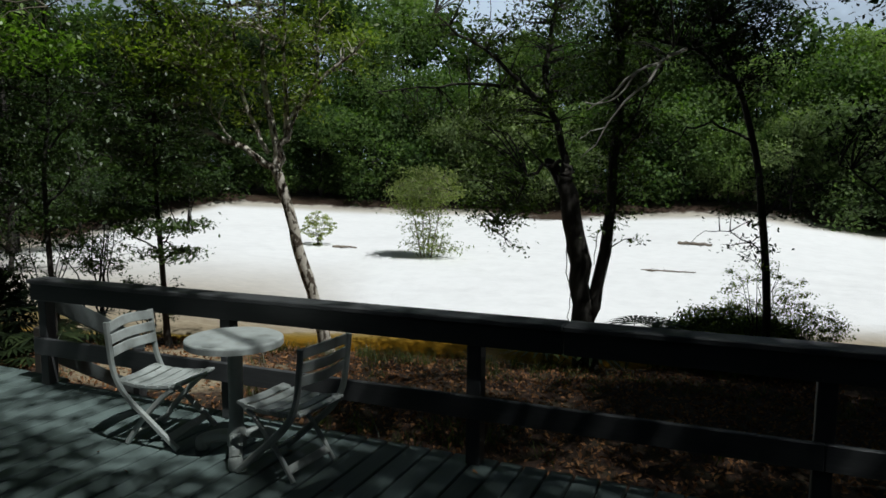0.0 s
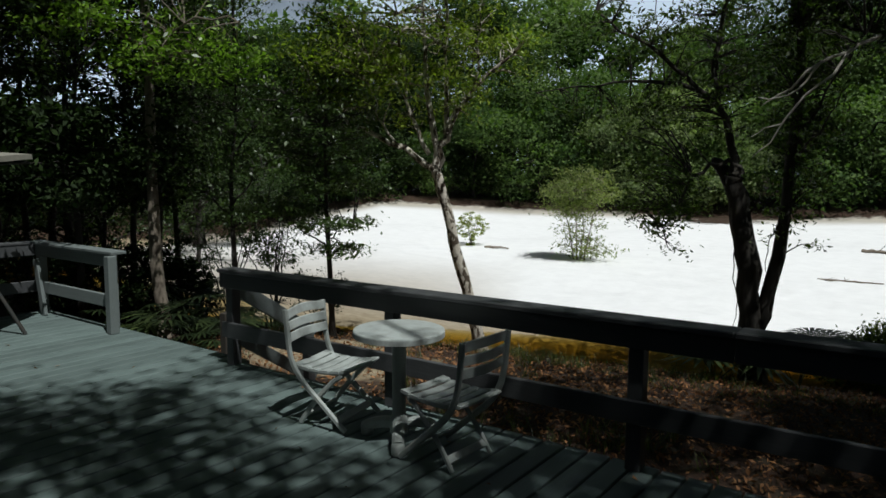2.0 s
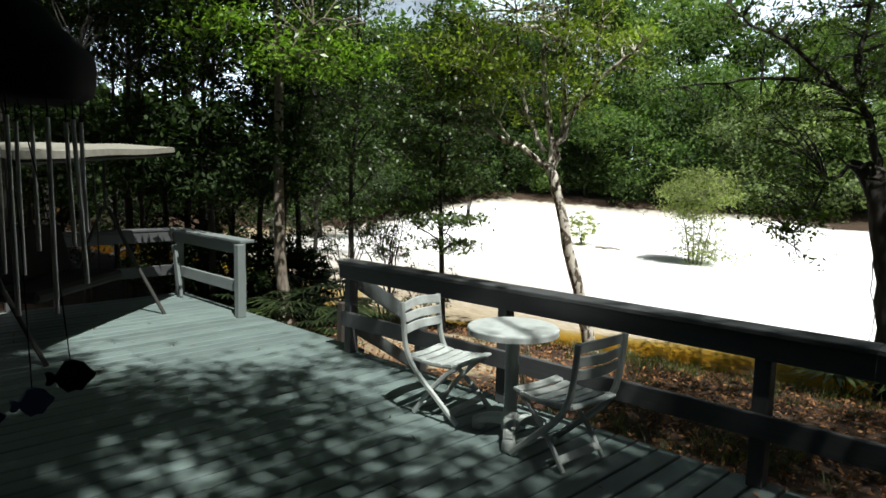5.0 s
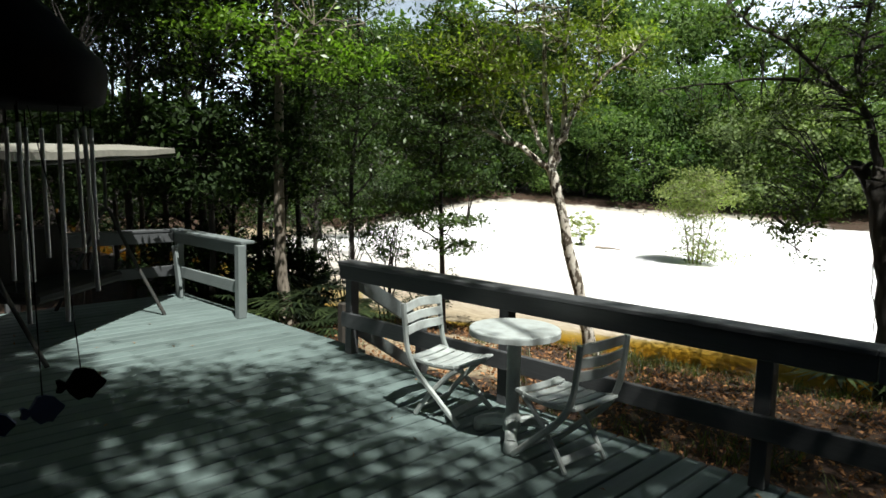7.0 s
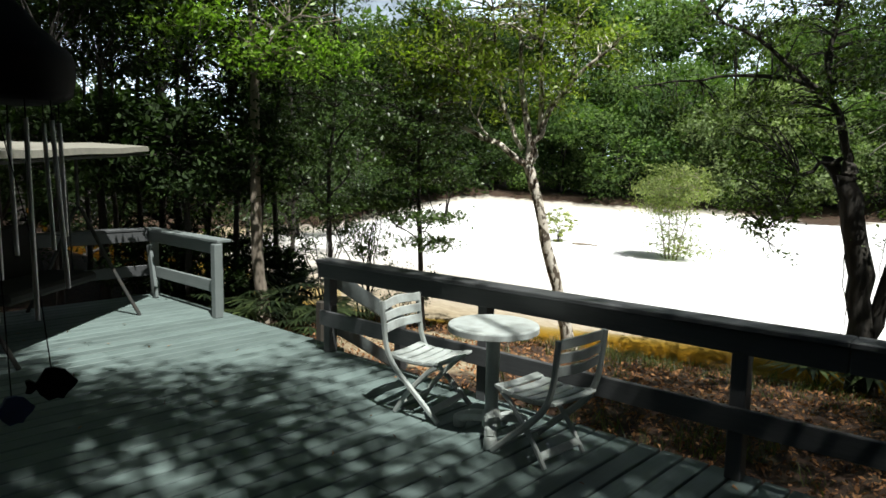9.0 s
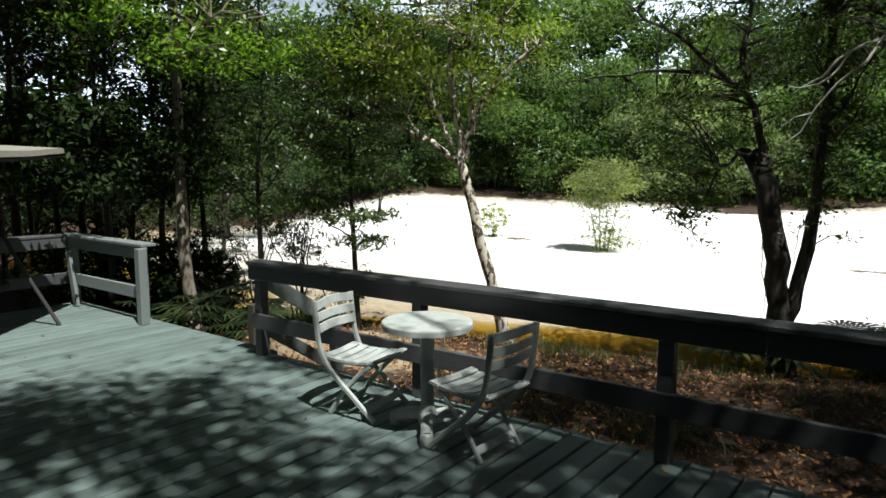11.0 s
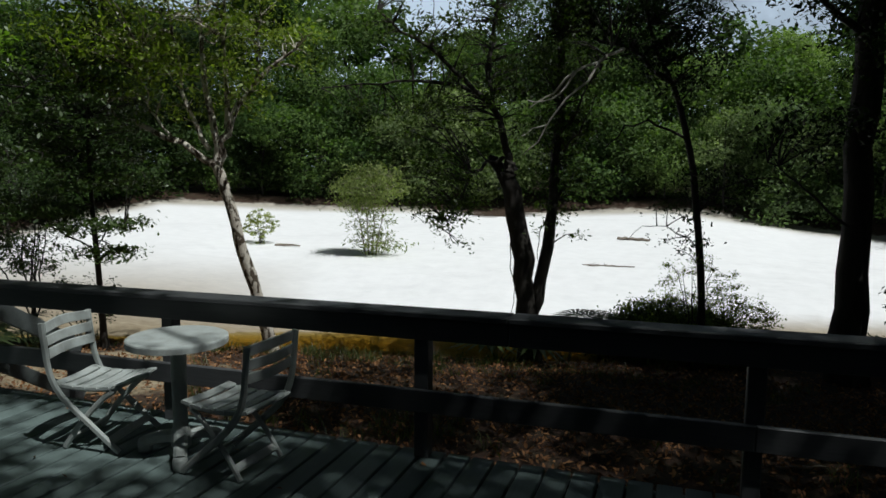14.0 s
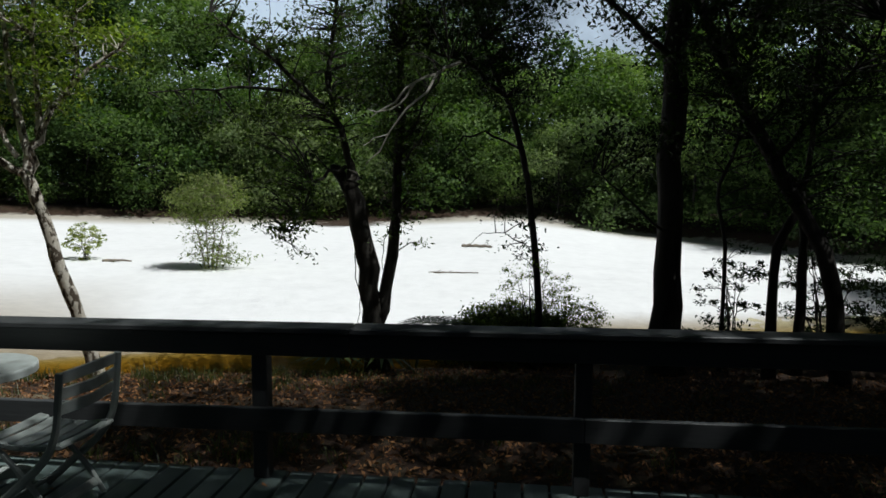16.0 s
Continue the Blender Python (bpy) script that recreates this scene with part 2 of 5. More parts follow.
def box(bm, lo, hi, bevel=0.004, m=None):
    lo, hi = Vector(lo), Vector(hi)
    r = bmesh.ops.create_cube(bm, size=1, matrix=Matrix.Translation((lo + hi) / 2) @ Matrix.Diagonal((*(hi - lo), 1)))
    if bevel:
        es = list({e for v in r["verts"] for e in v.link_edges})
        r = bmesh.ops.bevel(bm, geom=es, offset=bevel, segments=1, affect="EDGES")
    vs = r["verts"]
    if m is not None:
        bmesh.ops.transform(bm, matrix=m, verts=vs)
    return vs


def boxed(lo, hi, bevel=0.004, m=None):
    bm = bmesh.new()
    box(bm, lo, hi, bevel, m)
    return bm


def beam(a, b, width, depth, up=(0, 0, 1), bevel=0.004):
    """A bevelled board from a to b, width across and depth along the up side."""
    a, b = Vector(a), Vector(b)
    d = b - a
    z = d.normalized()
    x = Vector(up).cross(z)
    x = x.normalized() if x.length > 1e-4 else Vector((1, 0, 0))
    y = z.cross(x)
    m = Matrix((x, y, z)).transposed().to_4x4()
    m.translation = a
    return boxed((-width / 2, -depth / 2, 0), (width / 2, depth / 2, d.length), bevel, m)


def tube(path, radii, sides=8, cap=True):
    """Vertices and quads of a tapering tube along a path."""
    path = np.array(path, float)
    n = len(path)
    tang = np.gradient(path, axis=0)
    tang /= np.linalg.norm(tang, axis=1)[:, None] + 1e-9
    ref = np.where(np.abs(tang[:, [2]]) > 0.9, np.array([[1.0, 0, 0]]), np.array([[0, 0, 1.0]]))
    ref = np.array([[1.0, 0.13, 0.0]]) if np.abs(tang[:, 2]).min() > 0.35 else np.array([[0.05, 0.1, 1.0]])
    u = np.cross(tang, np.broadcast_to(ref, tang.shape))
    u /= np.linalg.norm(u, axis=1)[:, None] + 1e-9
    v = np.cross(tang, u)
    a = np.linspace(0, 2 * np.pi, sides, endpoint=False)
    r = np.array(radii, float)[:, None, None]
    ring = path[:, None, :] + r * (np.cos(a)[None, :, None] * u[:, None, :] + np.sin(a)[None, :, None] * v[:, None, :])
    verts = ring.reshape(-1, 3)
    i = np.arange(n - 1)[:, None] * sides
    j = np.arange(sides)[None, :]
    f = np.stack([i + j, i + (j + 1) % sides, i + sides + (j + 1) % sides, i + sides + j], -1).reshape(-1, 4)
    return verts, f


def tubes(name, list_of, material, parent=None, label=""):
    vs, fs, k = [], [], 0
    for path, radii, sides in list_of:
        v, f = tube(path, radii, sides)
        vs.append(v)
        fs.append(f + k)
        k += len(v)
    return mesh_np(name, np.concatenate(vs), np.concatenate(fs), material, parent, label, True)


def smooth_path(points, n, wobble=0.0, rng=None):
    """A Catmull-Rom curve through a few points, with a little wobble."""
    p = [np.array(q, float) for q in points]
    p = [2 * p[0] - p[1]] + p + [2 * p[-1] - p[-2]]
    out = []
    for s in np.linspace(0, len(p) - 3 - 1e-6, n):
        i = int(s)
        t = s - i
        a, b, c, d = p[i:i + 4]
        out.append(0.5 * (2 * b + (c - a) * t + (2 * a - 5 * b + 4 * c - d) * t * t + (3 * b - a - 3 * c + d) * t ** 3))
    out = np.array(out)
    if wobble and rng is not None:
        w = rng.normal(0, wobble, out.shape)
        w[0] = 0
        out += w
    return out


def leaf_cloud(name, centres, size, rng, material, parent=None, label="", droop=0.3, slim=0.45, out=None, flat=False):
    """A joined mesh of small folded leaves, one at each centre; out: the way the foliage mass faces there."""
    n = len(centres)
    th = rng.uniform(0, 2 * np.pi, n)
    ph = rng.normal(-droop, 0.55, n)
    d = np.stack([np.cos(th) * np.cos(ph), np.sin(th) * np.cos(ph), np.sin(ph)], 1)
    s = np.cross(d, rng.normal(0, 0.45, (n, 3)) + np.array([0, 0, 1.0]))
    s /= np.linalg.norm(s, axis=1)[:, None] + 1e-9
    up = np.cross(s, d)
    if out is not None:
        flip = np.where((up * out).sum(1) < 0, -1.0, 1.0)[:, None]
        s, up = s * flip, up * flip
    ln = size * rng.uniform(0.6, 1.35, n)[:, None]
    w = ln * slim * rng.uniform(0.8, 1.2, n)[:, None]
    base = centres - d * ln * 0.5
    mid = centres + d * ln * rng.uniform(-0.12, 0.08, n)[:, None]
    v = np.stack([base, mid + s * w * 0.5 + up * w * 0.18, centres + d * ln * 0.5, mid - s * w * 0.5 + up * w * 0.18], 1).reshape(-1, 3)
    k = np.arange(n)[:, None] * 4
    f = np.concatenate([np.concatenate([k, k + 1, k + 2], 1), np.concatenate([k, k + 2, k + 3], 1)])
    if flat:
        v = v.reshape(-1, 4, 3)[:, [0, 1, 3]]
        v[:, 1:] += (d * ln * 0.35)[:, None]
        v, f = v.reshape(-1, 3), np.arange(n * 3).reshape(n, 3)
    ob = mesh_np(name, v, f, material, parent, label, smooth=out is not None)
    if out is not None:
        nr = out * (1.0 if flat else 0.7) + up * (0.6 if flat else 1.8)
        nr /= np.linalg.norm(nr, axis=1)[:, None] + 1e-9
        ob.data.normals_split_custom_set_from_vertices(np.repeat(nr, 3 if flat else 4, 0))
    return ob


def blob_points(rng, blobs, per_clump=26, spread=0.28, flat=0.45):
    """Clump centres inside ellipsoids, and leaf centres round each clump."""
    cs, way = [], []
    for (c, r, n) in blobs:
        q = rng.normal(0, 1, (n, 3))
        q /= np.linalg.norm(q, axis=1)[:, None]
        q *= rng.uniform(0.25, 1.0, n)[:, None] ** 0.5
        cs.append(np.array(c) + q * np.array(r))
        way.append(q)
    cs, way = np.concatenate(cs), np.concatenate(way)
    k = rng.integers(int(per_clump * 0.4), int(per_clump * 1.6) + 1, len(cs))
    idx = np.repeat(np.arange(len(cs)), k)
    sp = spread * rng.uniform(0.6, 1.4, len(cs))[idx][:, None]
    off = rng.normal(0, 1, (len(idx), 3))
    pts = cs[idx] + off * sp * np.array([1, 1, flat])
    return cs, pts, way[idx] * 0.7 + off * 0.28 + np.array([0, 0, 0.2])


def twigs_to(rng, cs, skeleton, radius=0.012, keep=1.0):
    """Thin twigs that join clump centres to the nearest lower points of the limbs."""
    out = []
    sk = np.array(skeleton)
    for c in cs:
        if rng.uniform() > keep:
            continue
        dist = np.linalg.norm(sk - c, axis=1) + np.maximum(0, sk[:, 2] - c[2]) * 1.5
        a = sk[dist.argmin()]
        L = np.linalg.norm(c - a)
        m = (a + c) / 2 + rng.normal(0, 0.08, 3) * L + np.array([0, 0, 0.08 * L])
        out.append((smooth_path([a, m, c], 5), np.linspace(radius * (0.6 + 0.5 * L), radius * 0.25, 5), 4))
    return out


def tree(name, label, limbs, blobs, leaf, size, bark_m, seed, per_clump=26, spread=0.28, flat=0.45, slim=0.45, twig=0.012, keep=0.8,
         group="", sides=9, category="tree"):
    """limbs: (points, base radius, tip radius). One tree: trunk with its limbs, and the crown."""
    rng = np.random.default_rng(seed)
    if size < 0.12:
        size, per_clump, spread = size * 0.84, int(per_clump * 1.4), spread * 0.78
    root = thing(name, label, category, Matrix.Translation(Vector(limbs[0][0][0]) + SITE), group)
    o = np.array(limbs[0][0][0], float)
    wood, sk = [], []
    for i, (pts, r0, r1) in enumerate(limbs):
        n = 16 if i == 0 else 11
        p = smooth_path([np.array(q, float) - o for q in pts], n, r0 * 0.10 + (0.018 if 0 < i and r0 < 0.07 else 0), rng)
        r = np.linspace(r0, r1, n) * rng.uniform(0.93, 1.07, n)
        if i == 0:
            r[0] *= 1.35
            r[1] *= 1.08
        wood.append((p, r, sides if i == 0 else 7))
        sk.extend(p[3:] if i == 0 else p[2:])
    cs, pts, way = blob_points(rng, [(np.array(c, float) - o, r, n) for c, r, n in blobs], per_clump, spread, flat)
    wood += twigs_to(rng, cs, sk, twig, keep)
    tubes("trunk", wood, bark_m, root)
    leaf_cloud("crown", pts, size, rng, leaf, root, slim=0.8 if size >= 0.18 else slim, out=way, flat=size >= 0.18)
    return root


SITE = Vector((0.04, -0.13, 0))      # the deck's datum, from which trees and bushes are set out


# ---- ground ----
def smoothstep(a, b, x):
    t = np.clip((x - a) / (b - a), 0, 1)
    return t * t * (3 - 2 * t)


BANK_X = [-60, -30, -20, -14, -10, -8, -5, -3, -1, 1, 4, 9, 16, 40]
BANK_Y = [16, 9, 6.5, 6.0, 6.6, 7.6, 8.9, 9.3, 10.0, 10.9, 11.6, 12.6, 17, 30]
FAR_A = [-80, -62, -56, -52, -47, -41, -35, -30, -20, -10, 0, 8, 16, 24, 34, 60]     # degrees clockwise from +y
FAR_D = [30, 32, 34, 36, 42, 47, 47, 46, 45, 45, 45, 44, 40, 34, 30, 28]
FAR_Z = [-1.30, -1.34, -1.42, -1.51, -1.02, -0.36, -0.61, -0.79, -0.82, -0.87, -0.62, -1.36, -1.48, -1.37, -1.20, -0.96]
EYE_XY = (0.17, -0.41)


def lie(x, y):
    """Height of the ground, how sandy it is, and its damp with painted far shade, at places x, y."""
    x, y = np.asarray(x, float), np.asarray(y, float)
    b = np.interp(x, BANK_X, BANK_Y)
    s = y - b
    dx, dy = x - EYE_XY[0], y - EYE_XY[1]
    a, d = np.degrees(np.arctan2(dx, dy)), np.hypot(dx, dy)
    fd, fz = np.interp(a, FAR_A, FAR_D), np.interp(a, FAR_A, FAR_Z)
    bank = -0.42 - 0.50 * smoothstep(4.5, 10.0, y + 0 * x) - 0.12 * smoothstep(-2.0, 0.0, s)
    bank = np.maximum(bank, -1.02)
    dip = -1.33 + 0.18 * smoothstep(1.0, 2.2, s)
    beach = -1.12 + (fz + 1.12) * smoothstep(0.30, 1.0, d / fd)
    z = np.where(s < 0, bank + (dip - bank) * smoothstep(-0.5, 0.0, s), dip + (beach - dip) * smoothstep(0.9, 2.6, s))
    rise = np.clip(d - fd, 0, 60)
    z = z + 0.55 * smoothstep(0.97, 1.03, d / fd) * (s > 0)
    z = z + np.where(s > 0, 0.02 * rise, 0)
    sandy = smoothstep(-1.1, 0.0, s) * (1 - smoothstep(0.94, 1.03, d / fd)) * smoothstep(-66, -60, a)
    landing = np.exp(-1.2 * (((x + 5.7) / 1.6) ** 2 + ((y - 5.4) / 1.2) ** 2)) * (s < 0)
    sandy = np.maximum(sandy, landing)
    # Dark litter colour painted as the trees' shadow on the far sand.
    sandy = sandy * (1 - 0.75 * np.exp(-((a + 14.5) / 5.0) ** 2) * smoothstep(0.78, 0.90, d / fd))
    # Real damp by the creek, plus tan painted for shade along the far edge.
    damp_and_shade = (1 - smoothstep(1.5, 4.0 + 9.0 * smoothstep(-6.0, -11.0, x), s)) + 0.7 * smoothstep(0.86, 0.97, d / fd)
    return z, sandy, np.clip(damp_and_shade, 0, 1)


def ground_sheet():
    ang = np.radians(np.concatenate([np.arange(-85, 60, 0.5), np.arange(60, 275, 5)]))
    rad = np.concatenate([np.arange(0.5, 18, 0.22), np.geomspace(18, 70, 90), np.geomspace(75, 2500, 18)])
    A, R = np.meshgrid(ang, rad)
    X, Y = EYE_XY[0] + R * np.sin(A), EYE_XY[1] + R * np.cos(A)
    Z, S, D = lie(X, Y)
    rng = np.random.default_rng(3)
    Z = Z + rng.normal(0, 0.012, Z.shape) * np.minimum(1, 20 / R)
    wave = 0.03 * np.sin(X * 0.9 + 0.6 * np.sin(Y * 0.7)) * np.sin(Y * 0.6)
    Z = Z + wave
    n, m = A.shape
    i = np.arange(n - 1)[:, None] * m
    j = np.arange(m)[None, :]
    f = np.stack([i + j, i + (j + 1) % m, i + m + (j + 1) % m, i + m + j], -1).reshape(-1, 4)[:, ::-1]
    ob = mesh_np("ground", np.stack([X, Y, Z], -1).reshape(-1, 3), f, GROUND, None, "", True)
    at = ob.data.attributes.new("sandness", "FLOAT", "POINT")
    at.data.foreach_set("value", S.ravel().astype(np.float32))
    at = ob.data.attributes.new("damp_and_shade", "FLOAT", "POINT")
    at.data.foreach_set("value", D.ravel().astype(np.float32))
    return tagged(ob, "white river sand with brown leaf litter on the near bank", "ground", kind="structure")


ground_sheet()


def water_sheet():
    xs = np.concatenate([np.linspace(-60, -16, 23), np.linspace(-15, 16, 93)])
    off = np.linspace(-1.2, 3.2, 23)
    X, O = np.meshgrid(xs, off)
    Y = np.interp(X, BANK_X, BANK_Y) + O
    n, m = X.shape
    i, j = np.arange(n - 1)[:, None] * m, np.arange(m - 1)[None, :]
    f = np.stack([i + j, i + j + 1, i + m + j + 1, i + m + j], -1).reshape(-1, 4)
    ob = mesh_np("water", np.stack([X, Y, X * 0 - 1.16], -1).reshape(-1, 3), f, WATER)
    at = ob.data.attributes.new("depth", "FLOAT", "POINT")
    at.data.foreach_set("value", np.clip((-1.16 - lie(X, Y)[0]) / 0.17, 0, 1).ravel().astype(np.float32))
    tagged(ob, "shallow tea-coloured creek water along the sandbar", "water", kind="structure")


water_sheet()


# ---- deck ----
PITCH = 0.1528
DECK_L, DECK_R, DECK_BACK, DECK_EDGE = -8.80, 5.2, -2.3, 3.50


def deck():
    root = thing("deck", "grey-green painted plank deck, worn and dappled with shade", "deck", kind="structure")
    for y in (3.42, 1.9, 0.3, -1.3):
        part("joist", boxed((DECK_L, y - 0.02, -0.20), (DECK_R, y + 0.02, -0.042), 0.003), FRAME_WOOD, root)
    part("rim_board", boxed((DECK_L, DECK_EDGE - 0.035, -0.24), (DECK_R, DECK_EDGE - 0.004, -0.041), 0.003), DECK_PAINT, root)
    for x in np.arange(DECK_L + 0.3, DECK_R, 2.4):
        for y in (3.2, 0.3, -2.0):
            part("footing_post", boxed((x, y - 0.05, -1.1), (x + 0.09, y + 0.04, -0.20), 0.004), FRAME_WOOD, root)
    meshes = {}
    n = int((DECK_R - DECK_L) / PITCH)
    off = 0.766 - PITCH * math.floor((0.766 - DECK_L) / PITCH)
    rng = random.Random(5)
    for i in range(n):
        x = off + i * PITCH
        cut = (0.30, 1.9, -1.3)[i % 3]
        for lo, hi in ((DECK_BACK, cut), (cut + 0.004, DECK_EDGE if x > -4.95 else DECK_EDGE + 0.08)):
            key = round(hi - lo, 3)
            if key not in meshes:
                bm = boxed((0.008, 0, -0.038), (PITCH - 0.008, hi - lo, 0), 0.005)
                me = bpy.data.meshes.new("plank")
                bm.to_mesh(me)
                bm.free()
                me.materials.append(DECK_PAINT)
                meshes[key] = me
            ob = new("plank", meshes[key])
            ob.location = (x + rng.uniform(-0.0015, 0.0015), lo, rng.uniform(-0.0025, 0.0))
            ob.parent = root


POST_W = 0.09
CAP, LEAN = 0.905, 0.0105      # cap height at x = -1.2, and the rail's rise along x


def railing(name, label, y0, posts, caps, lowers, top=CAP, lean=LEAN, board_m=SHADED_RAIL_PAINT, post_m=SHADED_POST_PAINT):
    """A rail along x whose posts stand on the deck, boards on the inner side."""
    root = thing(name, label, "railing", pose(posts[0], y0, 0))
    mi = root.matrix_world.inverted()
    slant = Matrix.Identity(4)
    slant[2][0], slant[2][3] = lean, lean * 1.2

    def add(n, bm, mat, lab=""):
        ob = part(n, bm, mat, root, lab)
        ob.matrix_parent_inverse = mi
        return ob
    for x in posts:
        add("post", boxed((x - POST_W / 2, y0, 0.0), (x + POST_W / 2, y0 + POST_W, top + lean * (x + 1.2) - 0.04), 0.005), post_m)
    for a, b in caps:
        add("cap_board", boxed((a, y0 - 0.065, top - 0.034), (b - 0.003, y0 + POST_W + 0.02, top), 0.006, slant), board_m)
        add("top_board", boxed((a + 0.002, y0 - 0.039, top - 0.168), (b - 0.003, y0 - 0.001, top - 0.035), 0.005, slant), board_m)
    for a, b in lowers:
        add("lower_board", boxed((a, y0 - 0.039, top - 0.610), (b - 0.003, y0 - 0.001, top - 0.474), 0.005, slant), board_m)
    return root


deck()
railing("deck_railing", "grey painted wooden deck railing, its paint darkened for shade, with light streaks", 3.37,
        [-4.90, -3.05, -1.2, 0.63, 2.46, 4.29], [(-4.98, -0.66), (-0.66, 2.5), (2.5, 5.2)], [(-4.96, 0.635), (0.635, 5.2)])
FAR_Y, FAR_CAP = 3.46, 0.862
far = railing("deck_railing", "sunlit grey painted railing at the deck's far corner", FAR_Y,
              [-7.09, -8.70], [(-8.78, -6.89)], [(-8.76, -6.91)], FAR_CAP, 0.0, SUNLIT_RAIL_PAINT, SUNLIT_RAIL_PAINT)


def far_details():
    mi = far.matrix_world.inverted()
    for n, bm in (("end_post", boxed((-6.915, FAR_Y - 0.135, 0.0), (-6.825, FAR_Y - 0.0405, FAR_CAP - 0.04), 0.005)),
                  ("brace", beam((-8.55, FAR_Y - 0.085, 0.66), (-8.40, FAR_Y - 0.085, 0.0), 0.04, 0.09, up=(1, 0, 0)))):
        part(n, bm, SUNLIT_RAIL_PAINT, far).matrix_parent_inverse = mi


far_details()


def side_railing():
    root = thing("deck_railing", "shaded grey railing along the deck's far end", "railing", pose(-8.75, 3.3, 0))
    mi = root.matrix_world.inverted()
    e = FAR_Y - 0.07
    items = [("cap_board", boxed((-8.81, -1.5, FAR_CAP - 0.034), (-8.65, e, FAR_CAP), 0.006), SHADED_RAIL_PAINT),
             ("top_board", boxed((-8.695, -1.5, FAR_CAP - 0.168), (-8.658, e + 0.028, FAR_CAP - 0.035), 0.005), SHADED_RAIL_PAINT),
             ("lower_board", boxed((-8.695, -1.5, FAR_CAP - 0.61), (-8.658, e + 0.028, FAR_CAP - 0.474), 0.005), SHADED_RAIL_PAINT)]
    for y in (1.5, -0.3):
        items.append(("post", boxed((-8.785, y, 0), (-8.696, y + 0.09, FAR_CAP - 0.039), 0.005), SHADED_POST_PAINT))
    for n, bm, mat in items:
        part(n, bm, mat, root).matrix_parent_inverse = mi


side_railing()


def stair():
    root = thing("stair", "grey wooden steps with a sloping handrail going down from the deck", "stairs", pose(-5.8, 3.48, -0.4))
    mi = root.matrix_world.inverted()
    items = []
    for i in range(3):
        y, z = DECK_EDGE + 0.01 + 0.27 * i, -0.17 * (i + 1)
        for k in (0, 0.138):
            items.append(("tread", boxed((-6.70, y + k, z - 0.038), (-4.98, y + k + 0.132, z), 0.004), DECK_PAINT))
    for x in (-6.74, -4.96):
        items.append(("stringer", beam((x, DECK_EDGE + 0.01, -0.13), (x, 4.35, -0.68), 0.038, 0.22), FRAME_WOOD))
    # Handrails take the tone of the rail paint lightened for sun.
    items.append(("handrail", beam((-4.88, 3.47, 0.67), (-4.88, 4.36, 0.10), 0.038, 0.14), SUNLIT_RAIL_PAINT))
    items.append(("lower_handrail", beam((-4.88, 3.47, 0.22), (-4.88, 4.36, -0.36), 0.038, 0.11), SUNLIT_RAIL_PAINT))
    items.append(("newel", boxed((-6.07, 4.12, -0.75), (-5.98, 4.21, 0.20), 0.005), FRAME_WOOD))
    items.append(("newel", boxed((-4.88, 4.20, -0.75), (-4.79, 4.29, 0.10), 0.005), SHADED_POST_PAINT))
    for n, bm, mat in items:
        part(n, bm, mat, root).matrix_parent_inverse = mi


stair()


# ---- table and chairs ----
def revolve(profile, n=40):
    """A lathe of (radius, height) pairs round z, closed on the axis."""
    bm = bmesh.new()
    rings = []
    for r, z in profile:
        if r < 1e-5:
            rings.append([bm.verts.new((0, 0, z))])
        else:
            rings.append([bm.verts.new((r * math.cos(2 * math.pi * k / n), r * math.sin(2 * math.pi * k / n), z)) for k in range(n)])
    for a, b in zip(rings, rings[1:]):
        for k in range(n):
            q = [a[k % len(a)], a[(k + 1) % len(a)], b[(k + 1) % len(b)], b[k % len(b)]]
            q = list(dict.fromkeys(q))
            if len(q) > 2:
                bm.faces.new(q)
    bmesh.ops.recalc_face_normals(bm, faces=bm.faces)
    return bm


def sweep(points, w, h, side=(0, 1, 0), n=12):
    """A rounded flat bar w wide (along side) and h thick along a smooth path."""
    p = smooth_path(points, n)
    t = np.gradient(p, axis=0)
    t /= np.linalg.norm(t, axis=1)[:, None]
    s = np.array(side, float)
    u = np.cross(t, s)
    u /= np.linalg.norm(u, axis=1)[:, None]
    bm = bmesh.new()
    c = 0.25
    prof = [(-0.5, -0.5 + c), (-0.5 + c * h / w, -0.5), (0.5 - c * h / w, -0.5), (0.5, -0.5 + c), (0.5, 0.5 - c), (0.5 - c * h / w, 0.5), (-0.5 + c * h / w, 0.5), (-0.5, 0.5 - c)]
    rings = [[bm.verts.new(tuple(q + s * a * w + uu * b * h)) for a, b in prof] for q, uu in zip(p, u)]
    for a, b in zip(rings, rings[1:]):
        for k in range(8):
            bm.faces.new((a[k], a[(k + 1) % 8], b[(k + 1) % 8], b[k]))
    bm.faces.new(rings[0])
    bm.faces.new(rings[-1])
    bmesh.ops.recalc_face_normals(bm, faces=bm.faces)
    return bm


TABLE = (-2.58, 2.92)
TABLE_H = 0.735


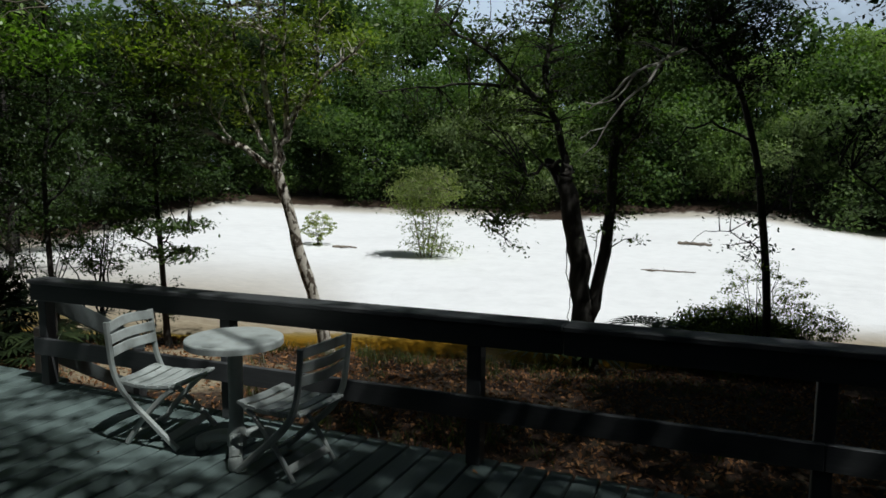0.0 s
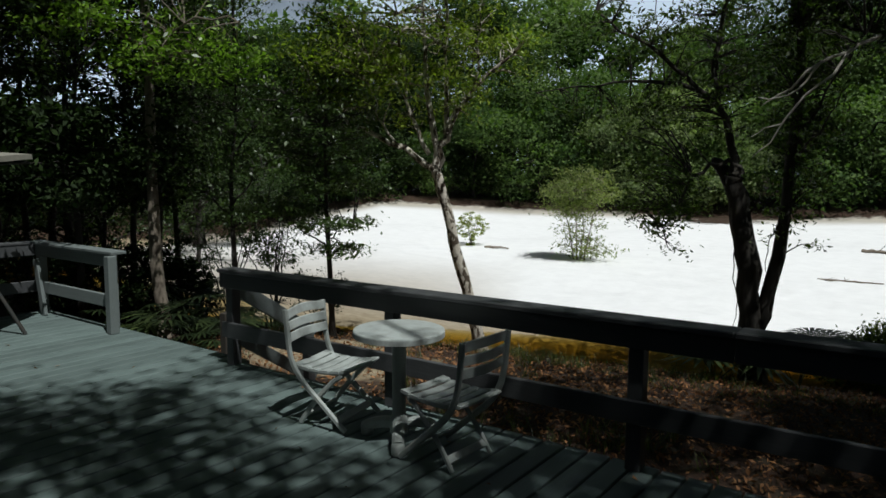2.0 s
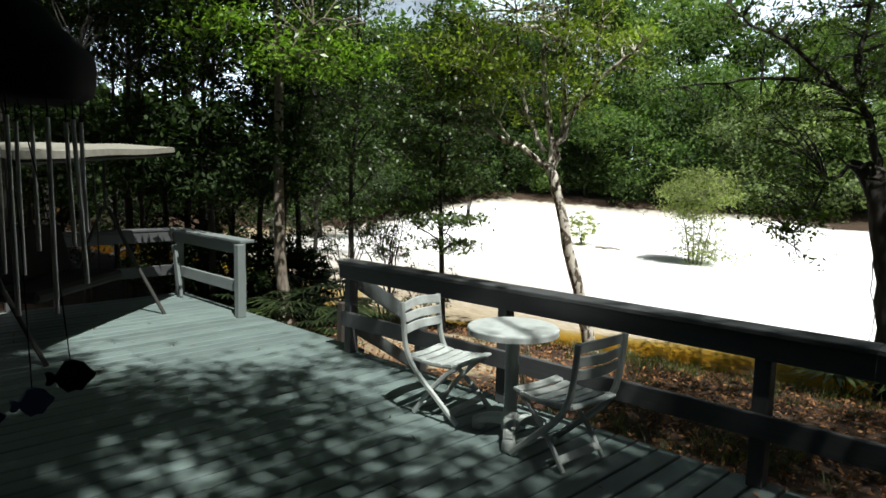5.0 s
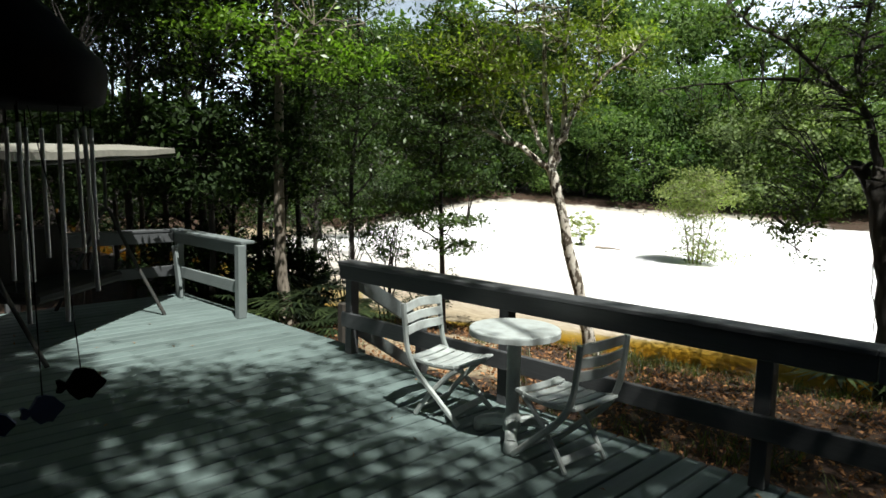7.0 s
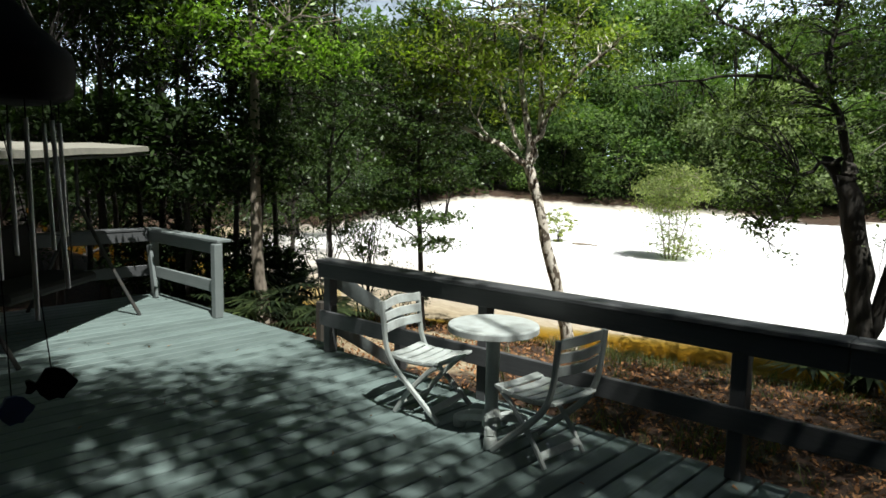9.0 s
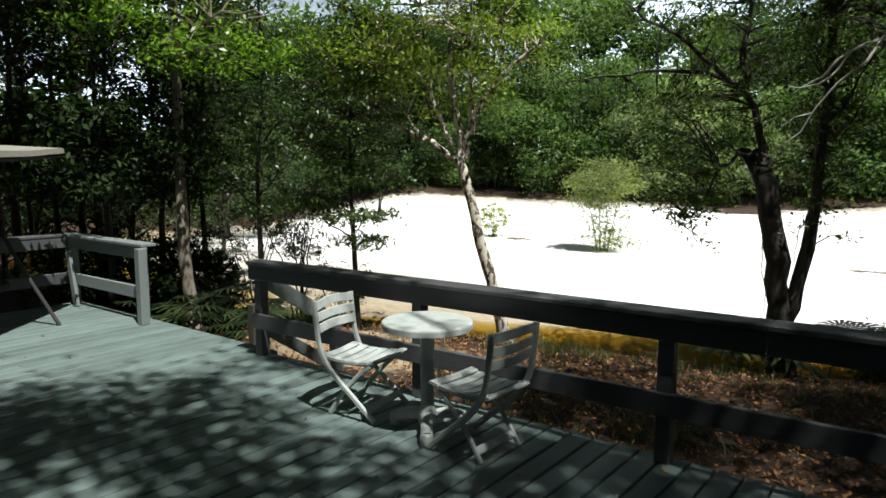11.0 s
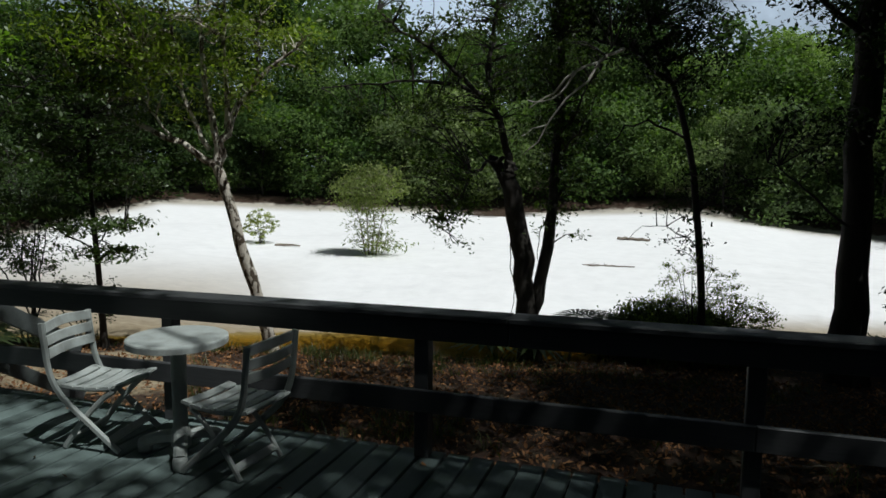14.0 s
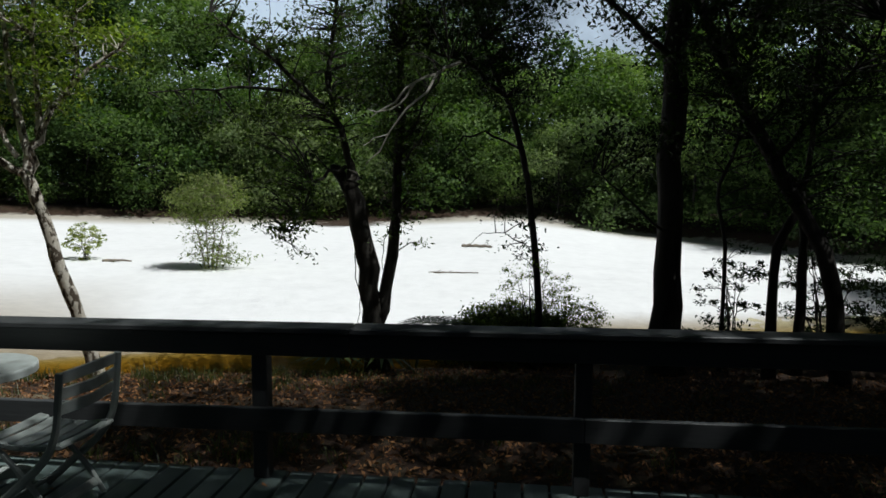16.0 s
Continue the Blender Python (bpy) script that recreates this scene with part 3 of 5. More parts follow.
def table():
    root = thing("bistro_table", "round white plastic bistro table on a three-footed pedestal", "table", pose(*TABLE, 0))
    R = 0.292
    part("tabletop", revolve([(0, TABLE_H), (R - 0.012, TABLE_H), (R - 0.003, TABLE_H - 0.004), (R, TABLE_H - 0.012), (R, TABLE_H - 0.044), (R - 0.012, TABLE_H - 0.048),
                              (R - 0.03, TABLE_H - 0.022), (0, TABLE_H - 0.022)], 56), RESIN_WORN, root, smooth=False)
    part("column", revolve([(0, TABLE_H - 0.024), (0.09, TABLE_H - 0.024), (0.070, TABLE_H - 0.045), (0.046, TABLE_H - 0.07), (0.043, 0.20), (0.048, 0.17), (0.058, 0.15), (0.058, 0.06), (0.05, 0.05), (0, 0.05)], 28), RESIN, root, smooth=True)
    for a in (-52, 72, 188):
        foot = part("foot", sweep([(0.04, 0, 0.115), (0.12, 0, 0.105), (0.20, 0, 0.08), (0.245, 0, 0.06)], 0.075, 0.07, n=9), RESIN, root)
        foot.rotation_euler[2] = radians(a)
        pad = part("foot_pad", revolve([(0, 0.082), (0.036, 0.08), (0.043, 0.06), (0.043, 0.012), (0.036, 0.0), (0, 0.0)], 16), RESIN, foot, smooth=True)
        pad.location = (0.245, 0, 0)


def chair(m):
    root = thing("folding_chair", "white plastic slatted folding garden chair", "chair", m, "chairs at the bistro table")
    W = 0.44
    up = [(-0.238, 0, 0.79), (-0.225, 0, 0.66), (-0.195, 0, 0.47), (-0.115, 0, 0.33), (0.06, 0, 0.17), (0.235, 0, 0.015)]
    for s in (-1, 1):
        y = s * W / 2
        part("upright", sweep([(x, y, z) for x, _, z in up], 0.026, 0.042, n=18), RESIN, root)
        yy = s * (W / 2 - 0.035)
        part("rear_leg", sweep([(0.20, yy, 0.385), (0.12, yy, 0.33), (-0.04, yy, 0.16), (-0.145, yy, 0.012)], 0.022, 0.036, n=10), RESIN, root)
        part("seat_rail", sweep([(-0.19, yy, 0.412), (-0.05, yy, 0.388), (0.10, yy, 0.388), (0.225, yy, 0.40)], 0.02, 0.032, n=8), RESIN, root)
    for i in range(6):
        x = -0.18 + i * 0.080
        z = 0.414 - 0.022 * math.sin(math.pi * (i + 0.5) / 6) + (0.004 if i == 5 else 0)
        tilt = 0.14 * math.cos(math.pi * (i + 0.5) / 6)
        bm = sweep([(x, -W / 2 + 0.02, z), (x, 0, z - 0.008), (x, W / 2 - 0.02, z)], 0.062, 0.018, side=(math.cos(tilt), 0, -math.sin(tilt)), n=7)
        part("seat_slat", bm, RESIN_WORN, root)
    for z, h in ((0.758, 0.062), (0.680, 0.062), (0.602, 0.062)):
        x = float(np.interp(z, [0.47, 0.66, 0.79], [-0.195, -0.225, -0.238]))
        lean = 0.12
        bm = sweep([(x + 0.012, -W / 2 + 0.008, z), (x - 0.022, 0, z + (0.012 if z > 0.7 else 0)), (x + 0.012, W / 2 - 0.008, z)], h, 0.014, side=(-math.sin(lean), 0, math.cos(lean)), n=11)
        part("back_slat", bm, RESIN_WORN, root)
    part("front_bar", sweep([(0.165, -W / 2, 0.075), (0.165, W / 2, 0.075)], 0.05, 0.018, side=(0.75, 0, -0.66), n=4), RESIN, root)
    part("rear_bar", sweep([(-0.105, -W / 2 + 0.035, 0.07), (-0.105, W / 2 - 0.035, 0.07)], 0.05, 0.016, side=(0.75, 0, 0.66), n=4), RESIN, root)
    return root


table()
CHAIR_A = pose(-3.20, 2.955, 0, 0, 0, 11)
CHAIR_B = pose(-2.14, 2.90, 0, 0, 0, 176)
first = chair(CHAIR_A)
copy_thing(first, CHAIR_B)


# ---- near trees ----
def gz(x, y):
    return float(lie(x, y)[0]) - 0.05


tree("pale_barked_tree", "leaning tree with pale peeling bark and fine green leaves", [
    ([(-4.82, 7.50, gz(-4.9, 7.5)), (-4.94, 7.25, 0.2), (-5.07, 7.08, 1.0), (-5.24, 6.95, 1.80)], 0.086, 0.066),
    ([(-5.24, 6.95, 1.75), (-5.6, 6.65, 2.02), (-6.1, 6.4, 2.3), (-6.7, 6.2, 2.7)], 0.048, 0.014),
    ([(-5.24, 6.95, 1.75), (-5.12, 7.0, 2.2), (-4.85, 7.2, 2.75), (-4.4, 7.4, 3.2)], 0.062, 0.016),
    ([(-5.24, 6.95, 1.75), (-5.32, 6.95, 2.4), (-5.42, 6.95, 3.2), (-5.5, 7.0, 4.4)], 0.055, 0.014),
    ([(-5.12, 7.0, 2.2), (-5.05, 6.9, 3.0), (-5.0, 6.9, 4.2)], 0.040, 0.011),
    ([(-5.3, 6.9, 1.95), (-5.62, 6.85, 2.5), (-5.8, 6.9, 3.3), (-5.9, 6.9, 4.0)], 0.034, 0.010),
    ([(-5.6, 6.65, 2.02), (-5.85, 6.5, 2.5), (-5.95, 6.45, 3.1)], 0.018, 0.006),
    ([(-4.85, 7.2, 2.75), (-4.75, 7.2, 3.2), (-4.75, 7.2, 3.9)], 0.018, 0.006)],
    [((-5.75, 7.0, 3.7), (1.5, 1.3, 1.0), 120), ((-5.6, 6.8, 2.75), (1.1, 0.9, 0.45), 40), ((-5.55, 7.0, 4.8), (1.7, 1.4, 0.9), 150), ((-6.3, 6.4, 3.1), (0.9, 0.8, 0.6), 60), ((-4.5, 7.3, 3.2), (0.7, 0.6, 0.4), 22)],
    LEAF_OLIVE, 0.082, BARK_PALE, 11, 30, 0.18, twig=0.015, keep=1.0)

tree("forked_tree", "dark-trunked tree forked near its base with sparse leaves", [
    ([(-1.72, 9.0, gz(-1.72, 9.0)), (-1.80, 8.95, 0.2), (-1.90, 8.9, 1.0), (-2.02, 8.86, 1.62), (-2.06, 8.85, 1.80)], 0.155, 0.105),
    ([(-2.01, 8.86, 1.55), (-2.06, 8.85, 1.95), (-2.2, 8.8, 2.5), (-2.35, 8.8, 3.1)], 0.062, 0.034),
    ([(-1.72, 9.0, -0.25), (-1.58, 9.0, 0.25), (-1.46, 9.0, 1.3), (-1.40, 9.0, 2.6), (-1.40, 9.0, 4.4), (-1.4, 9.0, 6.0)], 0.10, 0.025),
    ([(-2.2, 8.8, 2.5), (-2.6, 8.5, 2.95), (-3.1, 8.3, 3.35), (-3.6, 8.1, 3.75)], 0.040, 0.012),
    ([(-2.25, 8.8, 2.65), (-2.9, 8.55, 2.88), (-3.6, 8.35, 2.86), (-4.4, 8.1, 2.8)], 0.034, 0.007),
    ([(-2.1, 8.85, 1.9), (-2.4, 8.6, 1.75), (-2.65, 8.5, 1.3), (-2.75, 8.45, 0.9)], 0.03, 0.007),
    ([(-2.3, 8.8, 3.0), (-2.2, 8.7, 3.8), (-2.0, 8.7, 4.8)], 0.034, 0.012),
    ([(-2.0, 8.85, 1.3), (-1.97, 8.82, 0.7), (-1.92, 8.82, 0.1), (-1.9, 8.82, -0.3)], 0.009, 0.004),
    ([(-1.5, 9.0, 1.2), (-1.62, 8.95, 0.75), (-1.6, 8.95, 0.3)], 0.008, 0.003),
    ([(-1.4, 9.0, 2.2), (-1.15, 8.8, 2.45), (-0.95, 8.7, 2.85), (-0.7, 8.6, 3.2)], 0.022, 0.005),
    ([(-1.4, 9.0, 1.9), (-1.1, 8.7, 2.2), (-0.85, 8.6, 2.7)], 0.016, 0.004)],
    [((-2.4, 8.9, 3.3), (1.2, 0.9, 0.5), 80), ((-2.5, 8.8, 2.6), (0.9, 0.6, 0.5), 40), ((-2.0, 8.8, 4.4), (1.7, 1.3, 0.8), 150), ((-1.35, 9.1, 3.0), (0.45, 0.4, 1.5), 230),
     ((-2.85, 8.5, 1.5), (0.6, 0.4, 0.5), 60), ((-3.0, 8.5, 2.4), (0.8, 0.4, 0.25), 20), ((-2.72, 8.45, 0.95), (0.22, 0.22, 0.35), 8), ((-3.2, 8.4, 3.6), (0.8, 0.6, 0.3), 28), ((-3.6, 8.4, 2.6), (0.8, 0.4, 0.2), 22), ((-1.3, 9.0, 1.3), (0.4, 0.4, 0.6), 18)],
    LEAF_MID, 0.08, BARK_MID, 12, 20, 0.13, keep=1.0)

# torn stub on the forked tree
stub = tubes("broken_stub", [(smooth_path([(-2.02, 8.86, 1.55), (-2.15, 8.8, 1.78), (-2.28, 8.78, 1.92)], 6), [0.11, 0.10, 0.085, 0.08, 0.07, 0.02], 8)], BARK_DARK)
tagged(stub, "broken dark stub of a torn-off limb", "tree stub")
dead = tubes("dead_branch", [
    (smooth_path([(-0.560, 8.824, 3.261), (-0.798, 8.491, 3.090), (-1.131, 8.301, 2.900), (-1.359, 8.301, 2.681), (-1.625, 8.301, 2.510)], 12, 0.012, np.random.default_rng(5)), np.linspace(0.0243, 0.0081, 12), 6),
    (smooth_path([(-1.074, 8.301, 2.919), (-1.207, 8.273, 2.729), (-1.416, 8.254, 2.577), (-1.654, 8.254, 2.596)], 8, 0.010, np.random.default_rng(6)), np.linspace(0.0149, 0.0068, 8), 5),
    (smooth_path([(-0.798, 8.491, 3.090), (-0.941, 8.301, 2.795), (-1.216, 8.254, 2.558), (-1.378, 8.254, 2.301), (-1.578, 8.254, 2.025), (-1.682, 8.254, 1.930)], 12, 0.014, np.random.default_rng(7)), np.linspace(0.0175, 0.0054, 12), 5),
    (smooth_path([(-1.378, 8.254, 2.301), (-1.530, 8.216, 2.253), (-1.702, 8.197, 2.139)], 6, 0.008, np.random.default_rng(9)), np.linspace(0.0095, 0.0041, 6), 5)], DEAD_WOOD)
tagged(dead, "bare pale dead branch caught between two trees", "branch")

tree("slim_tree", "slim dark tree leaning over the bank with broad leaves", [
    ([(0.50, 9.6, gz(0.5, 9.6)), (0.47, 9.6, 0.2), (0.36, 9.62, 1.3), (0.20, 9.65, 2.2), (-0.02, 9.65, 2.9), (-0.30, 9.65, 3.5), (-0.5, 9.6, 4.6)], 0.060, 0.022),
    ([(-0.05, 9.65, 2.95), (-0.6, 9.4, 3.35), (-1.2, 9.2, 3.5), (-1.9, 9.0, 3.45)], 0.035, 0.008),
    ([(0.22, 9.65, 2.15), (-0.2, 9.5, 2.35), (-0.55, 9.4, 2.3), (-0.85, 9.3, 2.0)], 0.022, 0.006),
    ([(0.40, 9.62, 0.7), (0.15, 9.5, 0.95), (-0.2, 9.4, 1.0), (-0.5, 9.35, 0.85)], 0.010, 0.003),
    ([(0.38, 9.62, 1.2), (0.7, 9.5, 1.55), (1.2, 9.4, 1.65), (1.5, 9.3, 1.5)], 0.014, 0.004)],
    [((-0.3, 9.5, 3.7), (1.1, 0.9, 0.6), 190), ((-0.5, 9.5, 4.6), (1.3, 1.0, 0.7), 190), ((0.1, 9.5, 3.0), (0.6, 0.5, 0.35), 30), ((0.7, 9.5, 1.6), (0.6, 0.4, 0.12), 16), ((0.25, 9.5, 1.25), (0.55, 0.4, 0.40), 10), ((0.05, 9.5, 0.80), (0.5, 0.3, 0.16), 5)],
    LEAF_SHADED, 0.075, BARK_DARK, 13, 26, 0.15, keep=1.0)

tree("tall_tree", "tall straight tree with thick dark trunk", [
    ([(2.27, 9.55, gz(2.4, 9.5)), (2.25, 9.5, 0.5), (2.22, 9.5, 2.0), (2.25, 9.5, 3.5), (2.3, 9.4, 7.0), (2.2, 9.3, 10.5)], 0.20, 0.12),
    ([(2.36, 9.5, 3.2), (1.7, 9.0, 3.6), (0.9, 8.6, 4.2), (0.2, 8.2, 4.6)], 0.06, 0.015),
    ([(2.33, 9.45, 4.6), (1.6, 8.0, 6.0), (1.0, 6.2, 7.2), (0.4, 4.4, 8.0)], 0.10, 0.03),
    ([(2.33, 9.45, 5.2), (3.2, 8.2, 6.6), (3.8, 6.5, 7.6)], 0.09, 0.03),
    ([(2.36, 9.5, 1.05), (1.95, 9.3, 1.2), (1.5, 9.15, 1.6), (1.15, 9.0, 1.85)], 0.022, 0.007)],
    [((2.2, 9.2, 3.9), (1.2, 1.0, 0.6), 60), ((0.9, 8.7, 4.5), (1.1, 0.8, 0.6), 50), ((2.2, 9.0, 6.0), (2.2, 1.8, 1.2), 140),
     ((1.2, 6.3, 7.8), (2.6, 2.0, 0.9), 190), ((3.8, 6.6, 8.0), (2.2, 2.0, 0.9), 150), ((1.6, 9.1, 2.2), (0.7, 0.5, 0.4), 24)],
    LEAF_SHADED, 0.10, BARK_DARK, 14, 24, 0.24)

tree("leaning_tree", "slender tree leaning across with mottled dark bark", [
    ([(4.35, 9.0, gz(4.3, 9.0)), (4.2, 8.95, 0.0), (4.0, 8.95, 0.85), (3.4, 9.1, 2.0), (2.9, 9.25, 3.0), (2.45, 9.4, 4.1), (2.0, 9.5, 5.4)], 0.115, 0.06),
    ([(3.4, 9.1, 2.0), (3.9, 8.8, 2.7), (4.4, 8.6, 3.6)], 0.04, 0.012)],
    [((3.6, 8.8, 3.2), (1.5, 1.0, 0.8), 150), ((3.0, 9.2, 4.8), (1.8, 1.3, 1.0), 130)],
    LEAF_SHADED, 0.09, BARK_DARK, 15, 22, 0.2)

tree("bank_tree", "slender grey-barked tree at the deck's edge", [
    ([(-7.95, 4.75, gz(-7.9, 4.75)), (-7.98, 4.68, 0.6), (-7.98, 4.66, 1.8), (-7.95, 4.66, 2.9), (-7.9, 4.6, 5.0), (-7.8, 4.6, 7.0)], 0.082, 0.045),
    ([(-7.95, 4.66, 2.7), (-7.3, 4.4, 3.1), (-6.5, 4.3, 3.3), (-5.7, 4.3, 3.2)], 0.02, 0.006),
    ([(-7.92, 4.6, 3.2), (-8.6, 4.2, 3.6), (-9.4, 4.0, 3.9)], 0.03, 0.008),
    ([(-7.85, 4.6, 5.6), (-7.6, 3.0, 6.8), (-7.5, 1.2, 7.6)], 0.05, 0.015)],
    # The first three clumps are unseen, added high up to shade the left woods.
    [((-7.3, 4.0, 7.6), (1.8, 2.0, 0.9), 230), ((-7.5, 1.2, 7.8), (1.6, 2.0, 0.8), 260), ((-9.8, 3.6, 8.4), (1.6, 1.6, 0.9), 150), ((-6.9, 4.5, 2.95), (1.3, 0.8, 0.25), 64), ((-7.6, 4.3, 3.35), (1.2, 0.9, 0.25), 48), ((-7.9, 4.6, 4.1), (1.8, 1.3, 0.6), 46), ((-8.8, 4.3, 3.3), (1.1, 0.9, 0.6), 52), ((-7.8, 4.6, 5.4), (2.0, 1.6, 1.1), 110)],
    LEAF_BRIGHT, 0.088, BARK_GREY, 16, 26, 0.19, twig=0.007, keep=0.5)

tree("understory_tree", "thin dark understory tree beside the deck railing", [
    ([(-6.55, 6.40, gz(-6.5, 6.4)), (-6.58, 6.38, 0.2), (-6.62, 6.35, 1.4), (-6.6, 6.35, 2.4), (-6.5, 6.4, 3.6)], 0.046, 0.012),
    ([(-6.6, 6.36, 0.75), (-6.25, 6.25, 1.0), (-5.95, 6.2, 1.02)], 0.012, 0.004),
    ([(-6.6, 6.36, 0.7), (-7.0, 6.1, 1.0), (-7.5, 5.9, 1.1)], 0.012, 0.004)],
    [((-6.65, 6.3, 2.3), (0.85, 0.8, 0.9), 230), ((-6.3, 6.2, 1.05), (0.55, 0.4, 0.08), 24), ((-7.1, 6.1, 1.2), (0.7, 0.5, 0.10), 34), ((-6.5, 6.3, 1.55), (0.75, 0.6, 0.10), 30), ((-6.2, 6.2, 0.7), (0.5, 0.4, 0.07), 16), ((-6.5, 6.4, 3.4), (0.7, 0.6, 0.6), 60)],
    LEAF_OAK, 0.075, BARK_DARK, 17, 24, 0.14, flat=0.3)


ux, uy = EYE_XY[0] - 7.12, EYE_XY[1] + 5.50
tree("understory_tree", "slim understory tree with dark leaves beside the creek", [
    ([(ux, uy, gz(ux, uy)), (ux + 0.03, uy, 0.3), (ux - 0.02, uy, 1.5), (ux + 0.06, uy + 0.05, 2.5), (ux + 0.1, uy, 3.8)], 0.040, 0.012),
    ([(ux, uy, 1.3), (ux + 0.4, uy + 0.1, 1.75), (ux + 0.8, uy + 0.2, 1.9)], 0.014, 0.004),
    ([(ux, uy, 1.1), (ux - 0.4, uy - 0.1, 1.5), (ux - 0.8, uy - 0.1, 1.6)], 0.013, 0.004),
    ([(ux, uy, 1.9), (ux + 0.3, uy + 0.3, 2.4), (ux + 0.7, uy + 0.4, 2.8)], 0.014, 0.004)],
    [((ux + 0.1, uy, 2.5), (0.65, 0.6, 0.6), 60), ((ux + 0.4, uy + 0.1, 1.8), (0.5, 0.4, 0.2), 24), ((ux - 0.3, uy, 1.5), (0.45, 0.4, 0.18), 20), ((ux, uy, 3.4), (0.6, 0.6, 0.6), 40), ((ux + 0.2, uy, 1.15), (0.4, 0.4, 0.1), 10)],
    LEAF_OAK, 0.070, BARK_DARK, 19, 24, 0.15, flat=0.35)


# ---- woods ----
def wood_kind(seed, h, spread, leaf, size, clumps, low=0.25, bark_m=BARK_DARK, per=22, name="woodland_tree", label="", sp=0.5):
    rng = np.random.default_rng(seed)
    top = np.array([rng.normal(0, 0.3), rng.normal(0, 0.3), h * 0.92])
    limbs = [([(0, 0, -0.3), (0.05, 0, h * 0.25), tuple(top * 0.6), tuple(top)], 0.012 * h + 0.03, 0.03)]
    blobs = []
    for i in range(7):
        a, f = rng.uniform(0, 6.28), rng.uniform(low, 0.9)
        r = spread * (1.15 - 0.55 * f) * rng.uniform(0.4, 0.85)
        c = (r * math.cos(a), r * math.sin(a), f * h)
        limbs.append(([(0, 0, max(0.3, f * h - 0.16 * h)), (c[0] * 0.5, c[1] * 0.5, f * h - 0.05 * h), c], 0.04 + 0.004 * h, 0.012))
        k = spread * rng.uniform(0.42, 0.62)
        blobs.append((c, (k, k, k * rng.uniform(0.5, 0.75)), clumps // 9))
    blobs.append(((0, 0, h * 0.86), (spread * 0.5, spread * 0.5, h * 0.16), clumps // 5))
    t = tree(name, label, limbs, blobs, leaf, size, bark_m, seed, per, sp, 0.55, twig=0.02, keep=0.12, group="woods beyond the sandbar", sides=7)
    return t


def scatter(kinds, places, seed):
    rng = random.Random(seed)
    used = set()
    for (x, y, s) in places:
        k = rng.randrange(len(kinds))
        z = gz(x, y)
        m = pose(x, y, z, 0, 0, rng.uniform(0, 360))
        if k not in used:
            used.add(k)
            kinds[k].scale = (s, s, s * rng.uniform(0.9, 1.15))
            kinds[k].matrix_basis = m @ Matrix.Diagonal((*kinds[k].scale, 1))
        else:
            ob = copy_thing(kinds[k], m)
            ob.scale = (s, s, s * rng.uniform(0.9, 1.15))


def polar(a, d):
    return EYE_XY[0] + d * math.sin(radians(a)), EYE_XY[1] + d * math.cos(radians(a))


